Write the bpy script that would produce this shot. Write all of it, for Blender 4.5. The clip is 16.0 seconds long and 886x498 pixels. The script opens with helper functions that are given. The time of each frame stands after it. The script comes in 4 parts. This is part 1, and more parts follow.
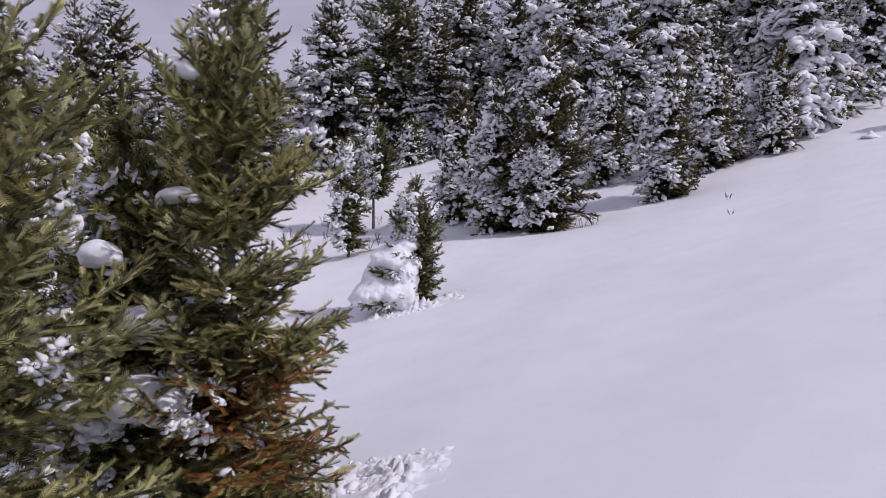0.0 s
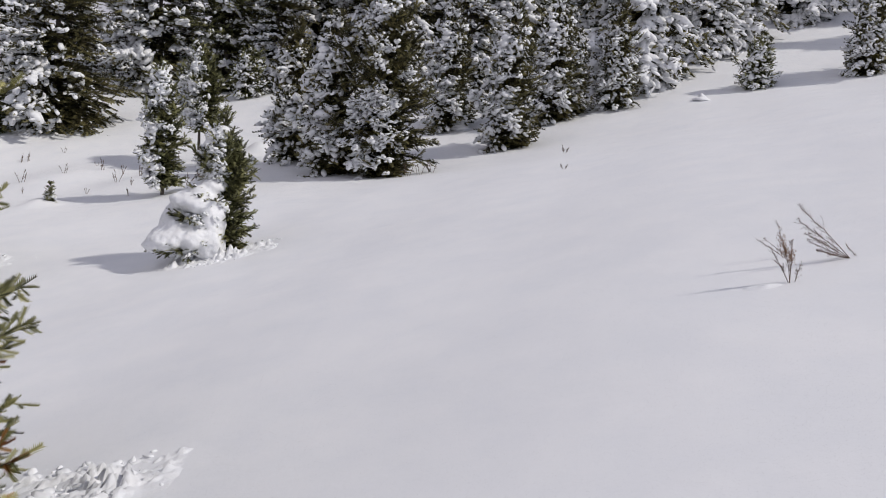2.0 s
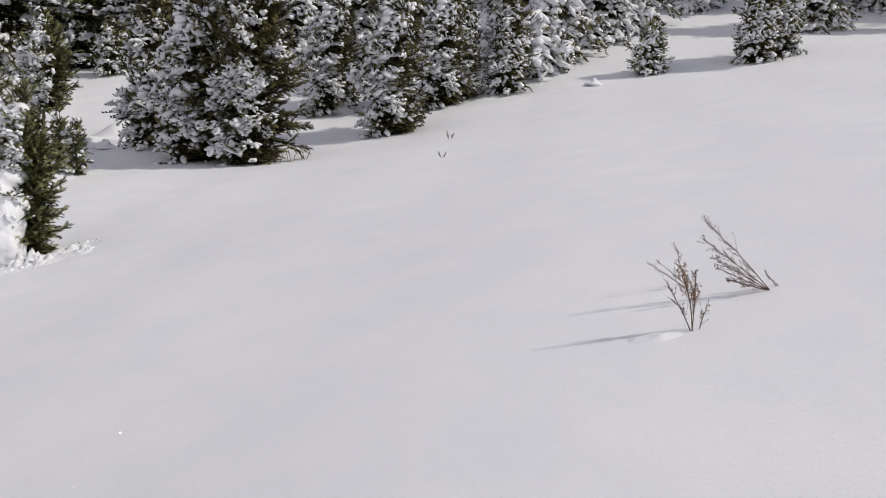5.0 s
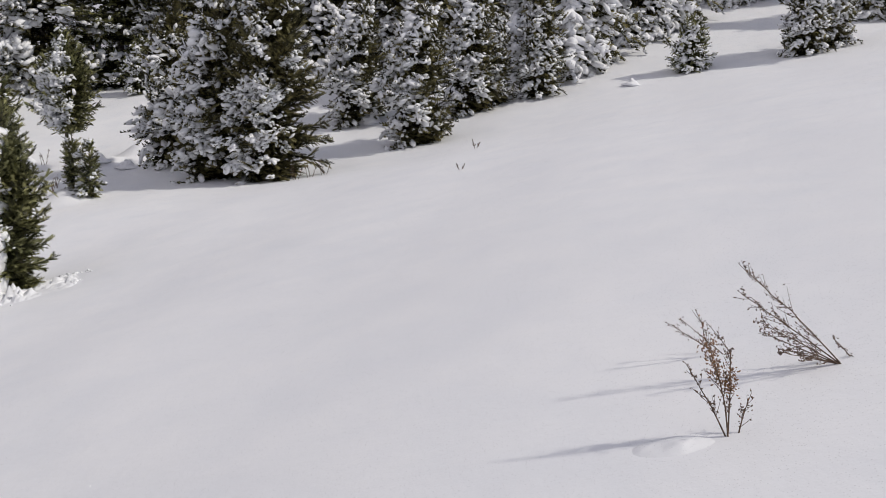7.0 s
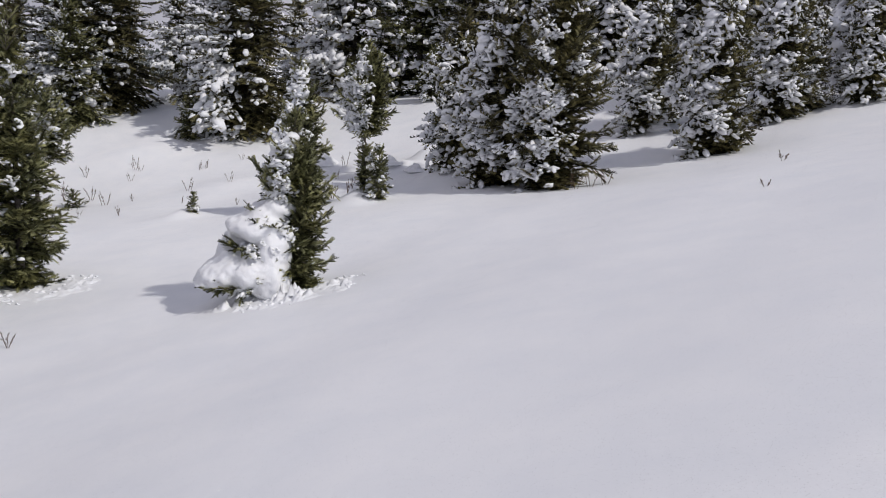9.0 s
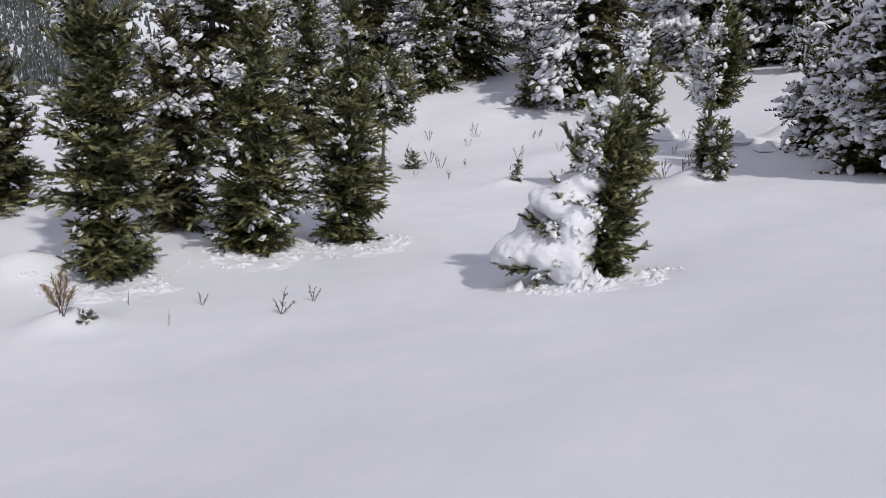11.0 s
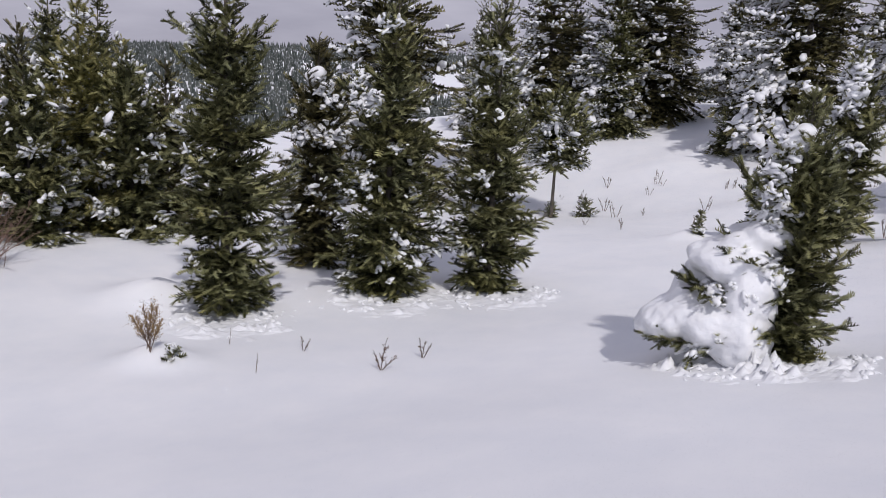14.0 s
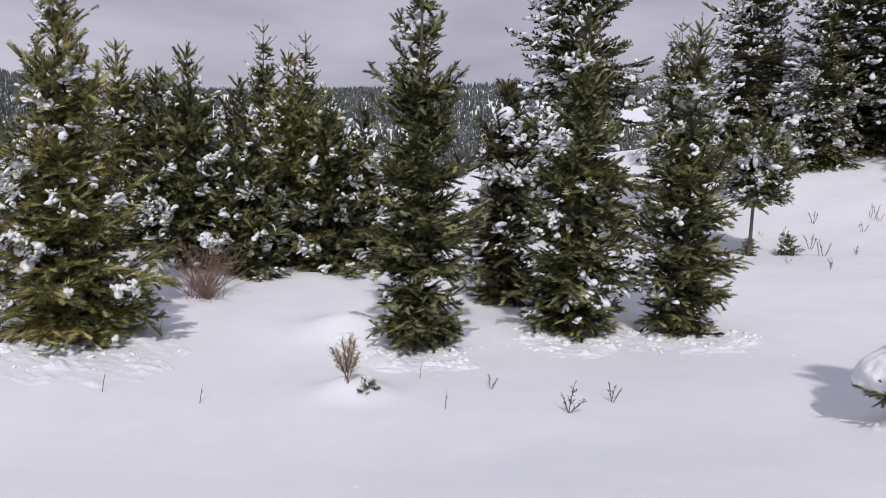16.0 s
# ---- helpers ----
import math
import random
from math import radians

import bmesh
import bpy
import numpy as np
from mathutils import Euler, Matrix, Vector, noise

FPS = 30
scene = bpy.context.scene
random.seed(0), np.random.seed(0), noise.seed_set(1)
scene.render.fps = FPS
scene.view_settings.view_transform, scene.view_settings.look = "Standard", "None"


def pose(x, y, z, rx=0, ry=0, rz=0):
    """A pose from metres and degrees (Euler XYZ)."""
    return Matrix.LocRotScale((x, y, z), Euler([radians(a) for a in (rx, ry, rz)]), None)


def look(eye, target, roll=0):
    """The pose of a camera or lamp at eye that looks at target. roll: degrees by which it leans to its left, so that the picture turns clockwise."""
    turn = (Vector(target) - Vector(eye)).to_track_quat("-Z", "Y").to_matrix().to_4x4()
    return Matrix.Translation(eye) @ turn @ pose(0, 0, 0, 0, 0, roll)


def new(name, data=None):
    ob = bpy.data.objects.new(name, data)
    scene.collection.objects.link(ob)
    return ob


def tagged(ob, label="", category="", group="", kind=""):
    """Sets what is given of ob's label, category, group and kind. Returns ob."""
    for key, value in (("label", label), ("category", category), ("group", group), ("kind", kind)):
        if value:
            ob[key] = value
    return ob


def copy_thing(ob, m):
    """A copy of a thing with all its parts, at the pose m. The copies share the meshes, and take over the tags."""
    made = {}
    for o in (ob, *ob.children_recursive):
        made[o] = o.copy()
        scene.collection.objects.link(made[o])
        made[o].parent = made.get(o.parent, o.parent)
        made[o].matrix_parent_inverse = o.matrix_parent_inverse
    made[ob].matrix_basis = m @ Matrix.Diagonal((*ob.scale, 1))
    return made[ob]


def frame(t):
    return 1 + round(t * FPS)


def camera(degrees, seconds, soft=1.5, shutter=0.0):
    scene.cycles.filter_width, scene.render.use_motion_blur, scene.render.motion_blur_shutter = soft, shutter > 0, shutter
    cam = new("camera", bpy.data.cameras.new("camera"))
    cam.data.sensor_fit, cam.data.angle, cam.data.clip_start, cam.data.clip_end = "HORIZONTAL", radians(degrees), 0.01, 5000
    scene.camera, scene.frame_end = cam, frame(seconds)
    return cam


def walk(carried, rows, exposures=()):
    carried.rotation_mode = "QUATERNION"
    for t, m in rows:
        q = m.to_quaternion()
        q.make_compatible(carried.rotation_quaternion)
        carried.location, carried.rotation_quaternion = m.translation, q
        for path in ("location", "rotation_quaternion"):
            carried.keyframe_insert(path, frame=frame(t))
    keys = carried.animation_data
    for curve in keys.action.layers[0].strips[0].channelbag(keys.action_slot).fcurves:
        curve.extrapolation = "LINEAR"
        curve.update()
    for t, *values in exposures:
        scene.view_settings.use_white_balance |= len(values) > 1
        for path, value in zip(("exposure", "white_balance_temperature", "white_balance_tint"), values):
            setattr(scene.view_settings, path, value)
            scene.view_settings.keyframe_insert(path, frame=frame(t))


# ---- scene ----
cam = camera(60.0, 16.0, soft=0.5)
PATH = [
    (0, (0.124, 0.785, 1.439), (0.124, 2.772, 1.211), 0.6),
    (0.5, (0.267, 1.094, 1.406), (0.422, 3.067, 1.12), 2.1),
    (1, (0.367, 1.37, 1.409), (0.618, 3.32, 1.042), 3.3),
    (1.5, (0.569, 1.679, 1.357), (0.887, 3.619, 0.992), 4.3),
    (2, (0.773, 1.925, 1.407), (1.161, 3.854, 1.048), 4.4),
    (2.5, (0.925, 2.251, 1.375), (1.375, 4.175, 1.067), 4.2),
    (3, (1.185, 2.548, 1.362), (1.817, 4.426, 1.091), 4.1),
    (3.5, (1.439, 2.75, 1.336), (2.175, 4.589, 1.061), 4.9),
    (4, (1.587, 2.907, 1.443), (2.317, 4.743, 1.134), 5.0),
    (4.5, (1.701, 3.223, 1.387), (2.373, 5.069, 1.016), 5.6),
    (7, (2.568, 4.472, 1.43), (3.083, 6.369, 1.062), 3.2),
    (7.5, (2.777, 4.717, 1.463), (3.202, 6.642, 1.127), 3.4),
    (8, (2.728, 4.846, 1.488), (2.968, 6.805, 1.161), 3.2),
    (8.5, (2.7, 5.187, 1.429), (2.73, 7.157, 1.088), 3.1),
    (9, (2.695, 5.438, 1.426), (2.501, 7.39, 1.034), 3.0),
    (9.5, (2.734, 5.907, 1.306), (2.18, 7.77, 0.832), 3.0),
    (10, (2.668, 6.201, 1.307), (1.883, 7.964, 0.782), 2.8),
    (12.5, (2.585, 7.766, 1.117), (1.333, 9.266, 0.69), 2.8),
    (13, (2.352, 7.96, 1.068), (0.969, 9.341, 0.643), 1.9),
    (13.5, (2.305, 8.152, 1.043), (0.894, 9.508, 0.63), 1.7),
    (14, (2.267, 8.525, 0.954), (0.873, 9.9, 0.546), 3.4),
    (14.5, (2.253, 8.596, 0.981), (0.878, 9.993, 0.582), 4.1),
    (15, (2.247, 8.571, 1.005), (0.844, 9.949, 0.642), 3.7),
    (15.5, (2.197, 8.504, 1.018), (0.675, 9.764, 0.71), 3.2),
    (16, (2.216, 8.474, 1.002), (0.521, 9.481, 0.664), 1.4),
]
walk(cam, [(t, look(eye, target, roll)) for t, eye, target, roll in PATH],
     [(0.0, -0.57, 6120, 23), (1.0, -0.56, 6170, 13), (1.5, -0.55, 6380, 11), (3.5, -0.5, 6760, 9), (7.0, -0.52, 6730, 9), (9.0, -0.56, 6470, 11), (10.0, -0.57, 6320, 11), (12.5, -0.62, 6300, 15), (16.0, -0.46, 6300, 15)])

# ---- light ----
SUN_AZ, SUN_EL = 117.0, 44.5        # degrees clockwise from +y, and above the horizon
sun_way = Vector((math.sin(radians(SUN_AZ)) * math.cos(radians(SUN_EL)), math.cos(radians(SUN_AZ)) * math.cos(radians(SUN_EL)), math.sin(radians(SUN_EL))))
sun = new("sun", bpy.data.lights.new("sun", "SUN"))
sun.data.energy, sun.data.angle, sun.data.color = 3.2, radians(2.0), (1.0, 0.955, 0.89)
sun.matrix_world = look((0, 0, 60), Vector((0, 0, 60)) - sun_way)

world = bpy.data.worlds.new("winter_sky")
scene.world = world
world.use_nodes = True
wn, wl = world.node_tree.nodes, world.node_tree.links
wn.clear()
w_out, w_bg = wn.new("ShaderNodeOutputWorld"), wn.new("ShaderNodeBackground")
sky = wn.new("ShaderNodeTexSky")
sky.sky_type, sky.sun_disc = "NISHITA", False
sky.sun_elevation, sky.sun_rotation = radians(SUN_EL), radians(SUN_AZ)
sky.altitude, sky.air_density, sky.dust_density = 1500, 1.0, 1.5
w_co, w_map, w_no, w_ramp, w_mix = (wn.new("ShaderNode" + n) for n in ("TexCoord", "Mapping", "TexNoise", "ValToRGB", "MixRGB"))
w_map.inputs["Scale"].default_value = (1.6, 1.6, 7.0)
w_no.inputs["Scale"].default_value, w_no.inputs["Detail"].default_value, w_no.inputs["Roughness"].default_value = 1.7, 6.0, 0.55
w_ramp.color_ramp.elements[0].position, w_ramp.color_ramp.elements[1].position = 0.25, 0.6
w_ramp.color_ramp.elements[0].color, w_ramp.color_ramp.elements[1].color = (0.06, 0.06, 0.06, 1), (0.97, 0.97, 0.97, 1)
w_tone = wn.new("ShaderNodeValToRGB")                      # thin high cloud, in streaks
w_tone.color_ramp.elements[0].position, w_tone.color_ramp.elements[1].position = 0.35, 0.7
w_tone.color_ramp.elements[0].color, w_tone.color_ramp.elements[1].color = (0.67, 0.655, 0.76, 1), (1.0, 0.98, 1.08, 1)
w_gain = wn.new("ShaderNodeMixRGB")
w_gain.blend_type, w_gain.inputs[0].default_value = "MULTIPLY", 1.0
w_high = wn.new("ShaderNodeValToRGB")                      # brighter overhead, where the cloud is thin
w_high.color_ramp.elements[0].position, w_high.color_ramp.elements[1].position = 0.2, 0.65
w_high.color_ramp.elements[0].color, w_high.color_ramp.elements[1].color = (7.4, 7.4, 7.5, 1), (9.0, 9.0, 9.2, 1)
wl.new(w_high.outputs[0], w_gain.inputs[2])
wl.new(w_no.outputs["Fac"], w_tone.inputs[0])
wl.new(w_tone.outputs[0], w_gain.inputs[1])
wl.new(w_gain.outputs[0], w_mix.inputs[2])
wl.new(w_co.outputs["Generated"], w_map.inputs["Vector"])
wl.new(w_map.outputs[0], w_no.inputs["Vector"])
w_xyz, w_add = wn.new("ShaderNodeSeparateXYZ"), wn.new("ShaderNodeMath")
w_add.operation, w_add.inputs[2].default_value, w_add.inputs[1].default_value = "MULTIPLY_ADD", 0.0, -0.3   # the cloud thins towards +y
wl.new(w_co.outputs["Generated"], w_xyz.inputs[0])
wl.new(w_xyz.outputs["X"], w_add.inputs[0])
wl.new(w_no.outputs["Fac"], w_add.inputs[2])
w_top = wn.new("ShaderNodeMath")                           # and overhead
w_top.operation, w_top.inputs[1].default_value = "MULTIPLY_ADD", -0.2
wl.new(w_xyz.outputs["Z"], w_top.inputs[0])
wl.new(w_xyz.outputs["Z"], w_high.inputs[0])
w_lift = wn.new("ShaderNodeMath")
w_lift.operation, w_lift.inputs[1].default_value = "ADD", 0.14
wl.new(w_add.outputs[0], w_lift.inputs[0])
wl.new(w_lift.outputs[0], w_top.inputs[2])
wl.new(w_top.outputs[0], w_ramp.inputs[0])
wl.new(w_ramp.outputs[0], w_mix.inputs[0])
wl.new(sky.outputs[0], w_mix.inputs[1])
wl.new(w_mix.outputs[0], w_bg.inputs["Color"])
w_bg.inputs["Strength"].default_value = 0.105
wl.new(w_bg.outputs[0], w_out.inputs["Surface"])


# ---- materials ----
def material(name):
    m = bpy.data.materials.new(name)
    m.use_nodes = True
    nt = m.node_tree
    b = nt.nodes["Principled BSDF"]
    return m, nt, b


def add(nt, kind, **values):
    n = nt.nodes.new("ShaderNode" + kind)
    for key, v in values.items():
        n.inputs[key.replace("_", " ")].default_value = v
    return n


def ramp(nt, source, stops):
    r = nt.nodes.new("ShaderNodeValToRGB")
    while len(r.color_ramp.elements) < len(stops):
        r.color_ramp.elements.new(0.5)
    for e, (p, c) in zip(r.color_ramp.elements, stops):
        e.position, e.color = p, (*c, 1) if len(c) == 3 else c
    nt.links.new(source, r.inputs[0])
    return r.outputs[0]


def mix(nt, a, b, fac, blend="MIX"):
    n = nt.nodes.new("ShaderNodeMixRGB")
    n.blend_type = blend
    for k, v in ((0, fac), (1, a), (2, b)):
        if isinstance(v, (int, float)):
            n.inputs[k].default_value = v
        elif isinstance(v, tuple):
            n.inputs[k].default_value = (*v, 1)
        else:
            nt.links.new(v, n.inputs[k])
    return n.outputs[0]


def bump(nt, bsdf, height, strength, distance, under=None):
    n = nt.nodes.new("ShaderNodeBump")
    n.inputs["Strength"].default_value, n.inputs["Distance"].default_value = strength, distance
    nt.links.new(height, n.inputs["Height"])
    if under is not None:
        nt.links.new(under, n.inputs["Normal"])
    nt.links.new(n.outputs[0], bsdf.inputs["Normal"])
    return n.outputs[0]


def snow_material(name, grain, coarse, sparkle):
    m, nt, b = material(name)
    co = nt.nodes.new("ShaderNodeTexCoord").outputs["Object"]
    big = add(nt, "TexNoise", Scale=coarse, Detail=5.0, Roughness=0.6)
    fine = add(nt, "TexNoise", Scale=grain, Detail=3.0, Roughness=0.7)
    for n in (big, fine):
        nt.links.new(co, n.inputs["Vector"])
    col = ramp(nt, big.outputs["Fac"], [(0.3, (0.80, 0.815, 0.845)), (0.7, (0.865, 0.87, 0.885))])
    nt.links.new(col, b.inputs["Base Color"])
    b.inputs["Roughness"].default_value = 0.62
    b.inputs["Specular IOR Level"].default_value = 0.3
    under = bump(nt, b, big.outputs["Fac"], 0.35, 0.03)
    last = bump(nt, b, fine.outputs["Fac"], 0.13 if sparkle else 0.35, 0.006, under)
    if sparkle:
        # scattered ice facets, each with its own slant, that catch the sun
        cell = add(nt, "TexVoronoi", Scale=150.0)
        nt.links.new(co, cell.inputs["Vector"])
        pick = nt.nodes.new("ShaderNodeSeparateColor")
        nt.links.new(cell.outputs["Color"], pick.inputs[0])
        rare = ramp(nt, pick.outputs[0], [(0.8, (0, 0, 0)), (0.82, (1, 1, 1))])
        near = ramp(nt, cell.outputs["Distance"], [(0.25, (1, 1, 1)), (0.35, (0, 0, 0))])
        facet = mix(nt, rare, near, 1.0, "MULTIPLY")
        turn = nt.nodes.new("ShaderNodeVectorMath")
        turn.operation = "SUBTRACT"
        nt.links.new(cell.outputs["Color"], turn.inputs[0])
        turn.inputs[1].default_value = (0.5, 0.5, 0.5)
        geo = nt.nodes.new("ShaderNodeNewGeometry")
        slant = nt.nodes.new("ShaderNodeVectorMath")
        slant.operation = "MULTIPLY_ADD"
        nt.links.new(turn.outputs[0], slant.inputs[0])
        slant.inputs[1].default_value = (3.2, 3.2, 0.6)
        nt.links.new(geo.outputs["Normal"], slant.inputs[2])
        level = nt.nodes.new("ShaderNodeVectorMath")
        level.operation = "NORMALIZE"
        nt.links.new(slant.outputs[0], level.inputs[0])
        nt.links.new(facet, b.inputs["Coat Weight"])
        b.inputs["Coat Roughness"].default_value = 0.1
        nt.links.new(level.outputs[0], b.inputs["Coat Normal"])
    return m


def needle_material(name, dark, mid, tip):
    m, nt, b = material(name)
    co = nt.nodes.new("ShaderNodeTexCoord").outputs["Object"]
    geo = nt.nodes.new("ShaderNodeNewGeometry")
    patch = add(nt, "TexNoise", Scale=2.2, Detail=3.0)
    nt.links.new(co, patch.inputs["Vector"])
    a = ramp(nt, geo.outputs["Random Per Island"], [(0.0, dark), (0.55, mid), (1.0, tip)])
    c = ramp(nt, patch.outputs["Fac"], [(0.3, (0.75, 0.8, 0.85)), (0.7, (1.2, 1.12, 0.9))])
    col = mix(nt, a, c, 0.8, "MULTIPLY")
    nt.links.new(col, b.inputs["Base Color"])
    b.inputs["Roughness"].default_value = 0.55
    b.inputs["Specular IOR Level"].default_value = 0.22
    thin = nt.nodes.new("ShaderNodeBsdfTranslucent")
    nt.links.new(mix(nt, col, (1.15, 1.2, 0.75), 1.0, "MULTIPLY"), thin.inputs["Color"])
    both = nt.nodes.new("ShaderNodeMixShader")
    both.inputs[0].default_value = 0.15
    nt.links.new(b.outputs[0], both.inputs[1])
    nt.links.new(thin.outputs[0], both.inputs[2])
    nt.links.new(both.outputs[0], nt.nodes["Material Output"].inputs["Surface"])
    return m


def bark_material(name, dark, light, scale):
    m, nt, b = material(name)
    co = nt.nodes.new("ShaderNodeTexCoord").outputs["Object"]
    n = add(nt, "TexNoise", Scale=scale, Detail=6.0, Roughness=0.65)
    nt.links.new(co, n.inputs["Vector"])
    nt.links.new(ramp(nt, n.outputs["Fac"], [(0.35, dark), (0.65, light)]), b.inputs["Base Color"])
    b.inputs["Roughness"].default_value = 0.85
    bump(nt, b, n.outputs["Fac"], 0.6, 0.01)
    return m


M_SNOW = snow_material("snow_field", 90.0, 1.4, True)
M_LOAD = snow_material("snow_load", 60.0, 9.0, False)
M_GREEN = needle_material("fir_needles", (0.015, 0.017, 0.008), (0.112, 0.115, 0.053), (0.43, 0.43, 0.24))
M_DEEP = needle_material("dark_fir_needles", (0.012, 0.012, 0.007), (0.078, 0.072, 0.033), (0.29, 0.265, 0.14))
M_OLIVE = needle_material("olive_fir_needles", (0.04, 0.042, 0.015), (0.22, 0.21, 0.085), (0.52, 0.48, 0.23))
M_NEAR = needle_material("sunlit_fir_needles", (0.03, 0.032, 0.012), (0.22, 0.215, 0.088), (0.56, 0.525, 0.28))
M_RUST = needle_material("browned_needles", (0.11, 0.04, 0.016), (0.27, 0.115, 0.036), (0.45, 0.25, 0.08))
M_BARK = bark_material("fir_bark", (0.05, 0.042, 0.035), (0.15, 0.13, 0.11), 26.0)
M_TWIG = bark_material("dry_stem", (0.06, 0.04, 0.028), (0.19, 0.12, 0.078), 60.0)
M_SHRUB = bark_material("bare_shrub_twigs", (0.13, 0.075, 0.055), (0.36, 0.24, 0.19), 40.0)
M_STRAW = bark_material("straw_foliage", (0.19, 0.115, 0.045), (0.46, 0.31, 0.13), 70.0)
M_SEED = bark_material("rusty_seed_heads", (0.12, 0.055, 0.024), (0.34, 0.175, 0.075), 80.0)


# ---- ground ----
UNDULATION = [(4.5, 7, 0.201), (-1, 6, -0.183), (6, 16, 0.094), (-1, 15, -0.152), (2.5, 24.5, -0.071), (8, 27, -0.271),
              (-4, 13.5, -0.207), (-1, 24, 0.321), (-5.5, 23.5, 0.386), (-12, 28, -0.224), (-9, 36, -0.002), (0, 0, -0.065)]
# drifts and hollows: x, y, height, radius
DRIFTS = []


def rise(u, k):
    return k * np.logaddexp(0, np.asarray(u, float) / k)


def smooth(a, b, v):
    u = np.clip((v - a) / (b - a), 0, 1)
    return u * u * (3 - 2 * u)


def slope(x, y):
    """Height of the large form of the ground."""
    x, y = np.asarray(x, float), np.asarray(y, float)
    yc = np.clip(y, -60, 70)
    z = -1.416 + 0.249 * (rise(x + 4.5, 1.5) - rise(x - 45, 8)) + 0.422 * (rise(y - 29, 3) - rise(y - 42, 4)) * smooth(-70, -12, x) - 0.055 * yc
    z = z + 2.2 * smooth(44, 70, y) * smooth(-40, -5, x)
    for a, b, c in UNDULATION:
        z = z + c * np.exp(-((x - a) ** 2 + (y - b) ** 2) / 50.0)
    d = np.hypot(x, y)
    z = z - 11.0 * smooth(25, 170, -x)
    lump = 5 * np.sin(x * 0.011 + 1.0) + 4 * np.sin(y * 0.013 + 2.0) + 3 * np.sin((x - y) * 0.021)
    return z + smooth(240, 880, d) * (42 + lump)


def ground(x, y):
    x, y = np.asarray(x, float), np.asarray(y, float)
    z = slope(x, y)
    near = np.exp(-((x / 60) ** 2 + ((y - 15) / 60) ** 2))
    z = z + near * (0.018 * np.sin(1.3 * x + 0.7 * y) + 0.014 * np.sin(0.9 * y - 1.7 * x + 1) + 0.03 * np.sin(0.45 * x + 0.5 * y + 2))
    for a, b, hgt, rad in DRIFTS:
        z = z + hgt * np.exp(-((x - a) ** 2 + (y - b) ** 2) / (rad * rad))
    return z


# ---- mesh helpers ----
def mesh(name, verts, tris, mat, soft=False):
    """One mesh out of arrays of corners and triangles."""
    me = bpy.data.meshes.new(name)
    verts, tris = np.asarray(verts, np.float32), np.asarray(tris, np.int32)
    n = len(tris)
    me.vertices.add(len(verts))
    me.vertices.foreach_set("co", verts.ravel())
    me.loops.add(3 * n)
    me.loops.foreach_set("vertex_index", tris.ravel())
    me.polygons.add(n)
    me.polygons.foreach_set("loop_start", np.arange(0, 3 * n, 3, dtype=np.int32))
    me.polygons.foreach_set("loop_total", np.full(n, 3, np.int32))
    me.polygons.foreach_set("use_smooth", np.full(n, soft))
    me.update(calc_edges=True)
    me.materials.append(mat)
    return me


def part(name, me, parent, label=""):
    ob = new(name, me)
    ob.parent = parent
    return tagged(ob, label)


class Pile:
    """Gathers corners and triangles of many pieces."""
    def __init__(self):
        self.v, self.f, self.n = [], [], 0

    def put(self, v, f):
        self.v.append(v)
        self.f.append(np.asarray(f) + self.n)
        self.n += len(v)

    def stamp(self, tv, tf, origin, ax, ay, az):
        """Copies of a template at many origins, with its three axes."""
        k = len(origin)
        if not k:
            return
        v = origin[:, None] + tv[None, :, 0, None] * ax[:, None] + tv[None, :, 1, None] * ay[:, None] + tv[None, :, 2, None] * az[:, None]
        f = tf[None] + (np.arange(k) * len(tv))[:, None, None]
        self.put(v.reshape(-1, 3), f.reshape(-1, 3))

    def tube(self, pts, radii, sides):
        pts, radii = np.asarray(pts, float), np.asarray(radii, float)
        along = np.gradient(pts, axis=0)
        along /= np.linalg.norm(along, axis=1)[:, None] + 1e-9
        ref = np.where(np.abs(along[:, 2:]) > 0.9, (1.0, 0, 0), (0, 0, 1.0))
        u = np.cross(along, ref)
        u /= np.linalg.norm(u, axis=1)[:, None] + 1e-9
        w = np.cross(along, u)
        a = np.arange(sides) * 2 * np.pi / sides
        ring = pts[:, None] + radii[:, None, None] * (u[:, None] * np.cos(a)[:, None] + w[:, None] * np.sin(a)[:, None])
        n = len(pts)
        i, j = np.meshgrid(np.arange(n - 1), np.arange(sides), indexing="ij")
        p, q = i * sides + j, i * sides + (j + 1) % sides
        f = np.concatenate([np.stack([p, q, q + sides], -1).reshape(-1, 3), np.stack([p, q + sides, p + sides], -1).reshape(-1, 3)])
        self.put(ring.reshape(-1, 3), f)

    def mesh(self, name, mat, soft=False):
        return mesh(name, np.concatenate(self.v), np.concatenate(self.f), mat, soft)


def blob_template(level, seed, rough, flat=0.45):
    bm = bmesh.new()
    bmesh.ops.create_icosphere(bm, subdivisions=level, radius=1.0)
    for v in bm.verts:
        v.co *= 1 + rough * noise.noise(v.co * 1.3 + Vector((seed * 7.3, 0, 0))) + 0.5 * rough * noise.noise(v.co * 3.1 + Vector((0, seed * 5.1, 0)))
        if v.co.z < 0:
            v.co.z *= flat
    tv = np.array([v.co[:] for v in bm.verts])
    tf = np.array([[v.index for v in f.verts] for f in bm.faces])
    bm.free()
    return tv, tf


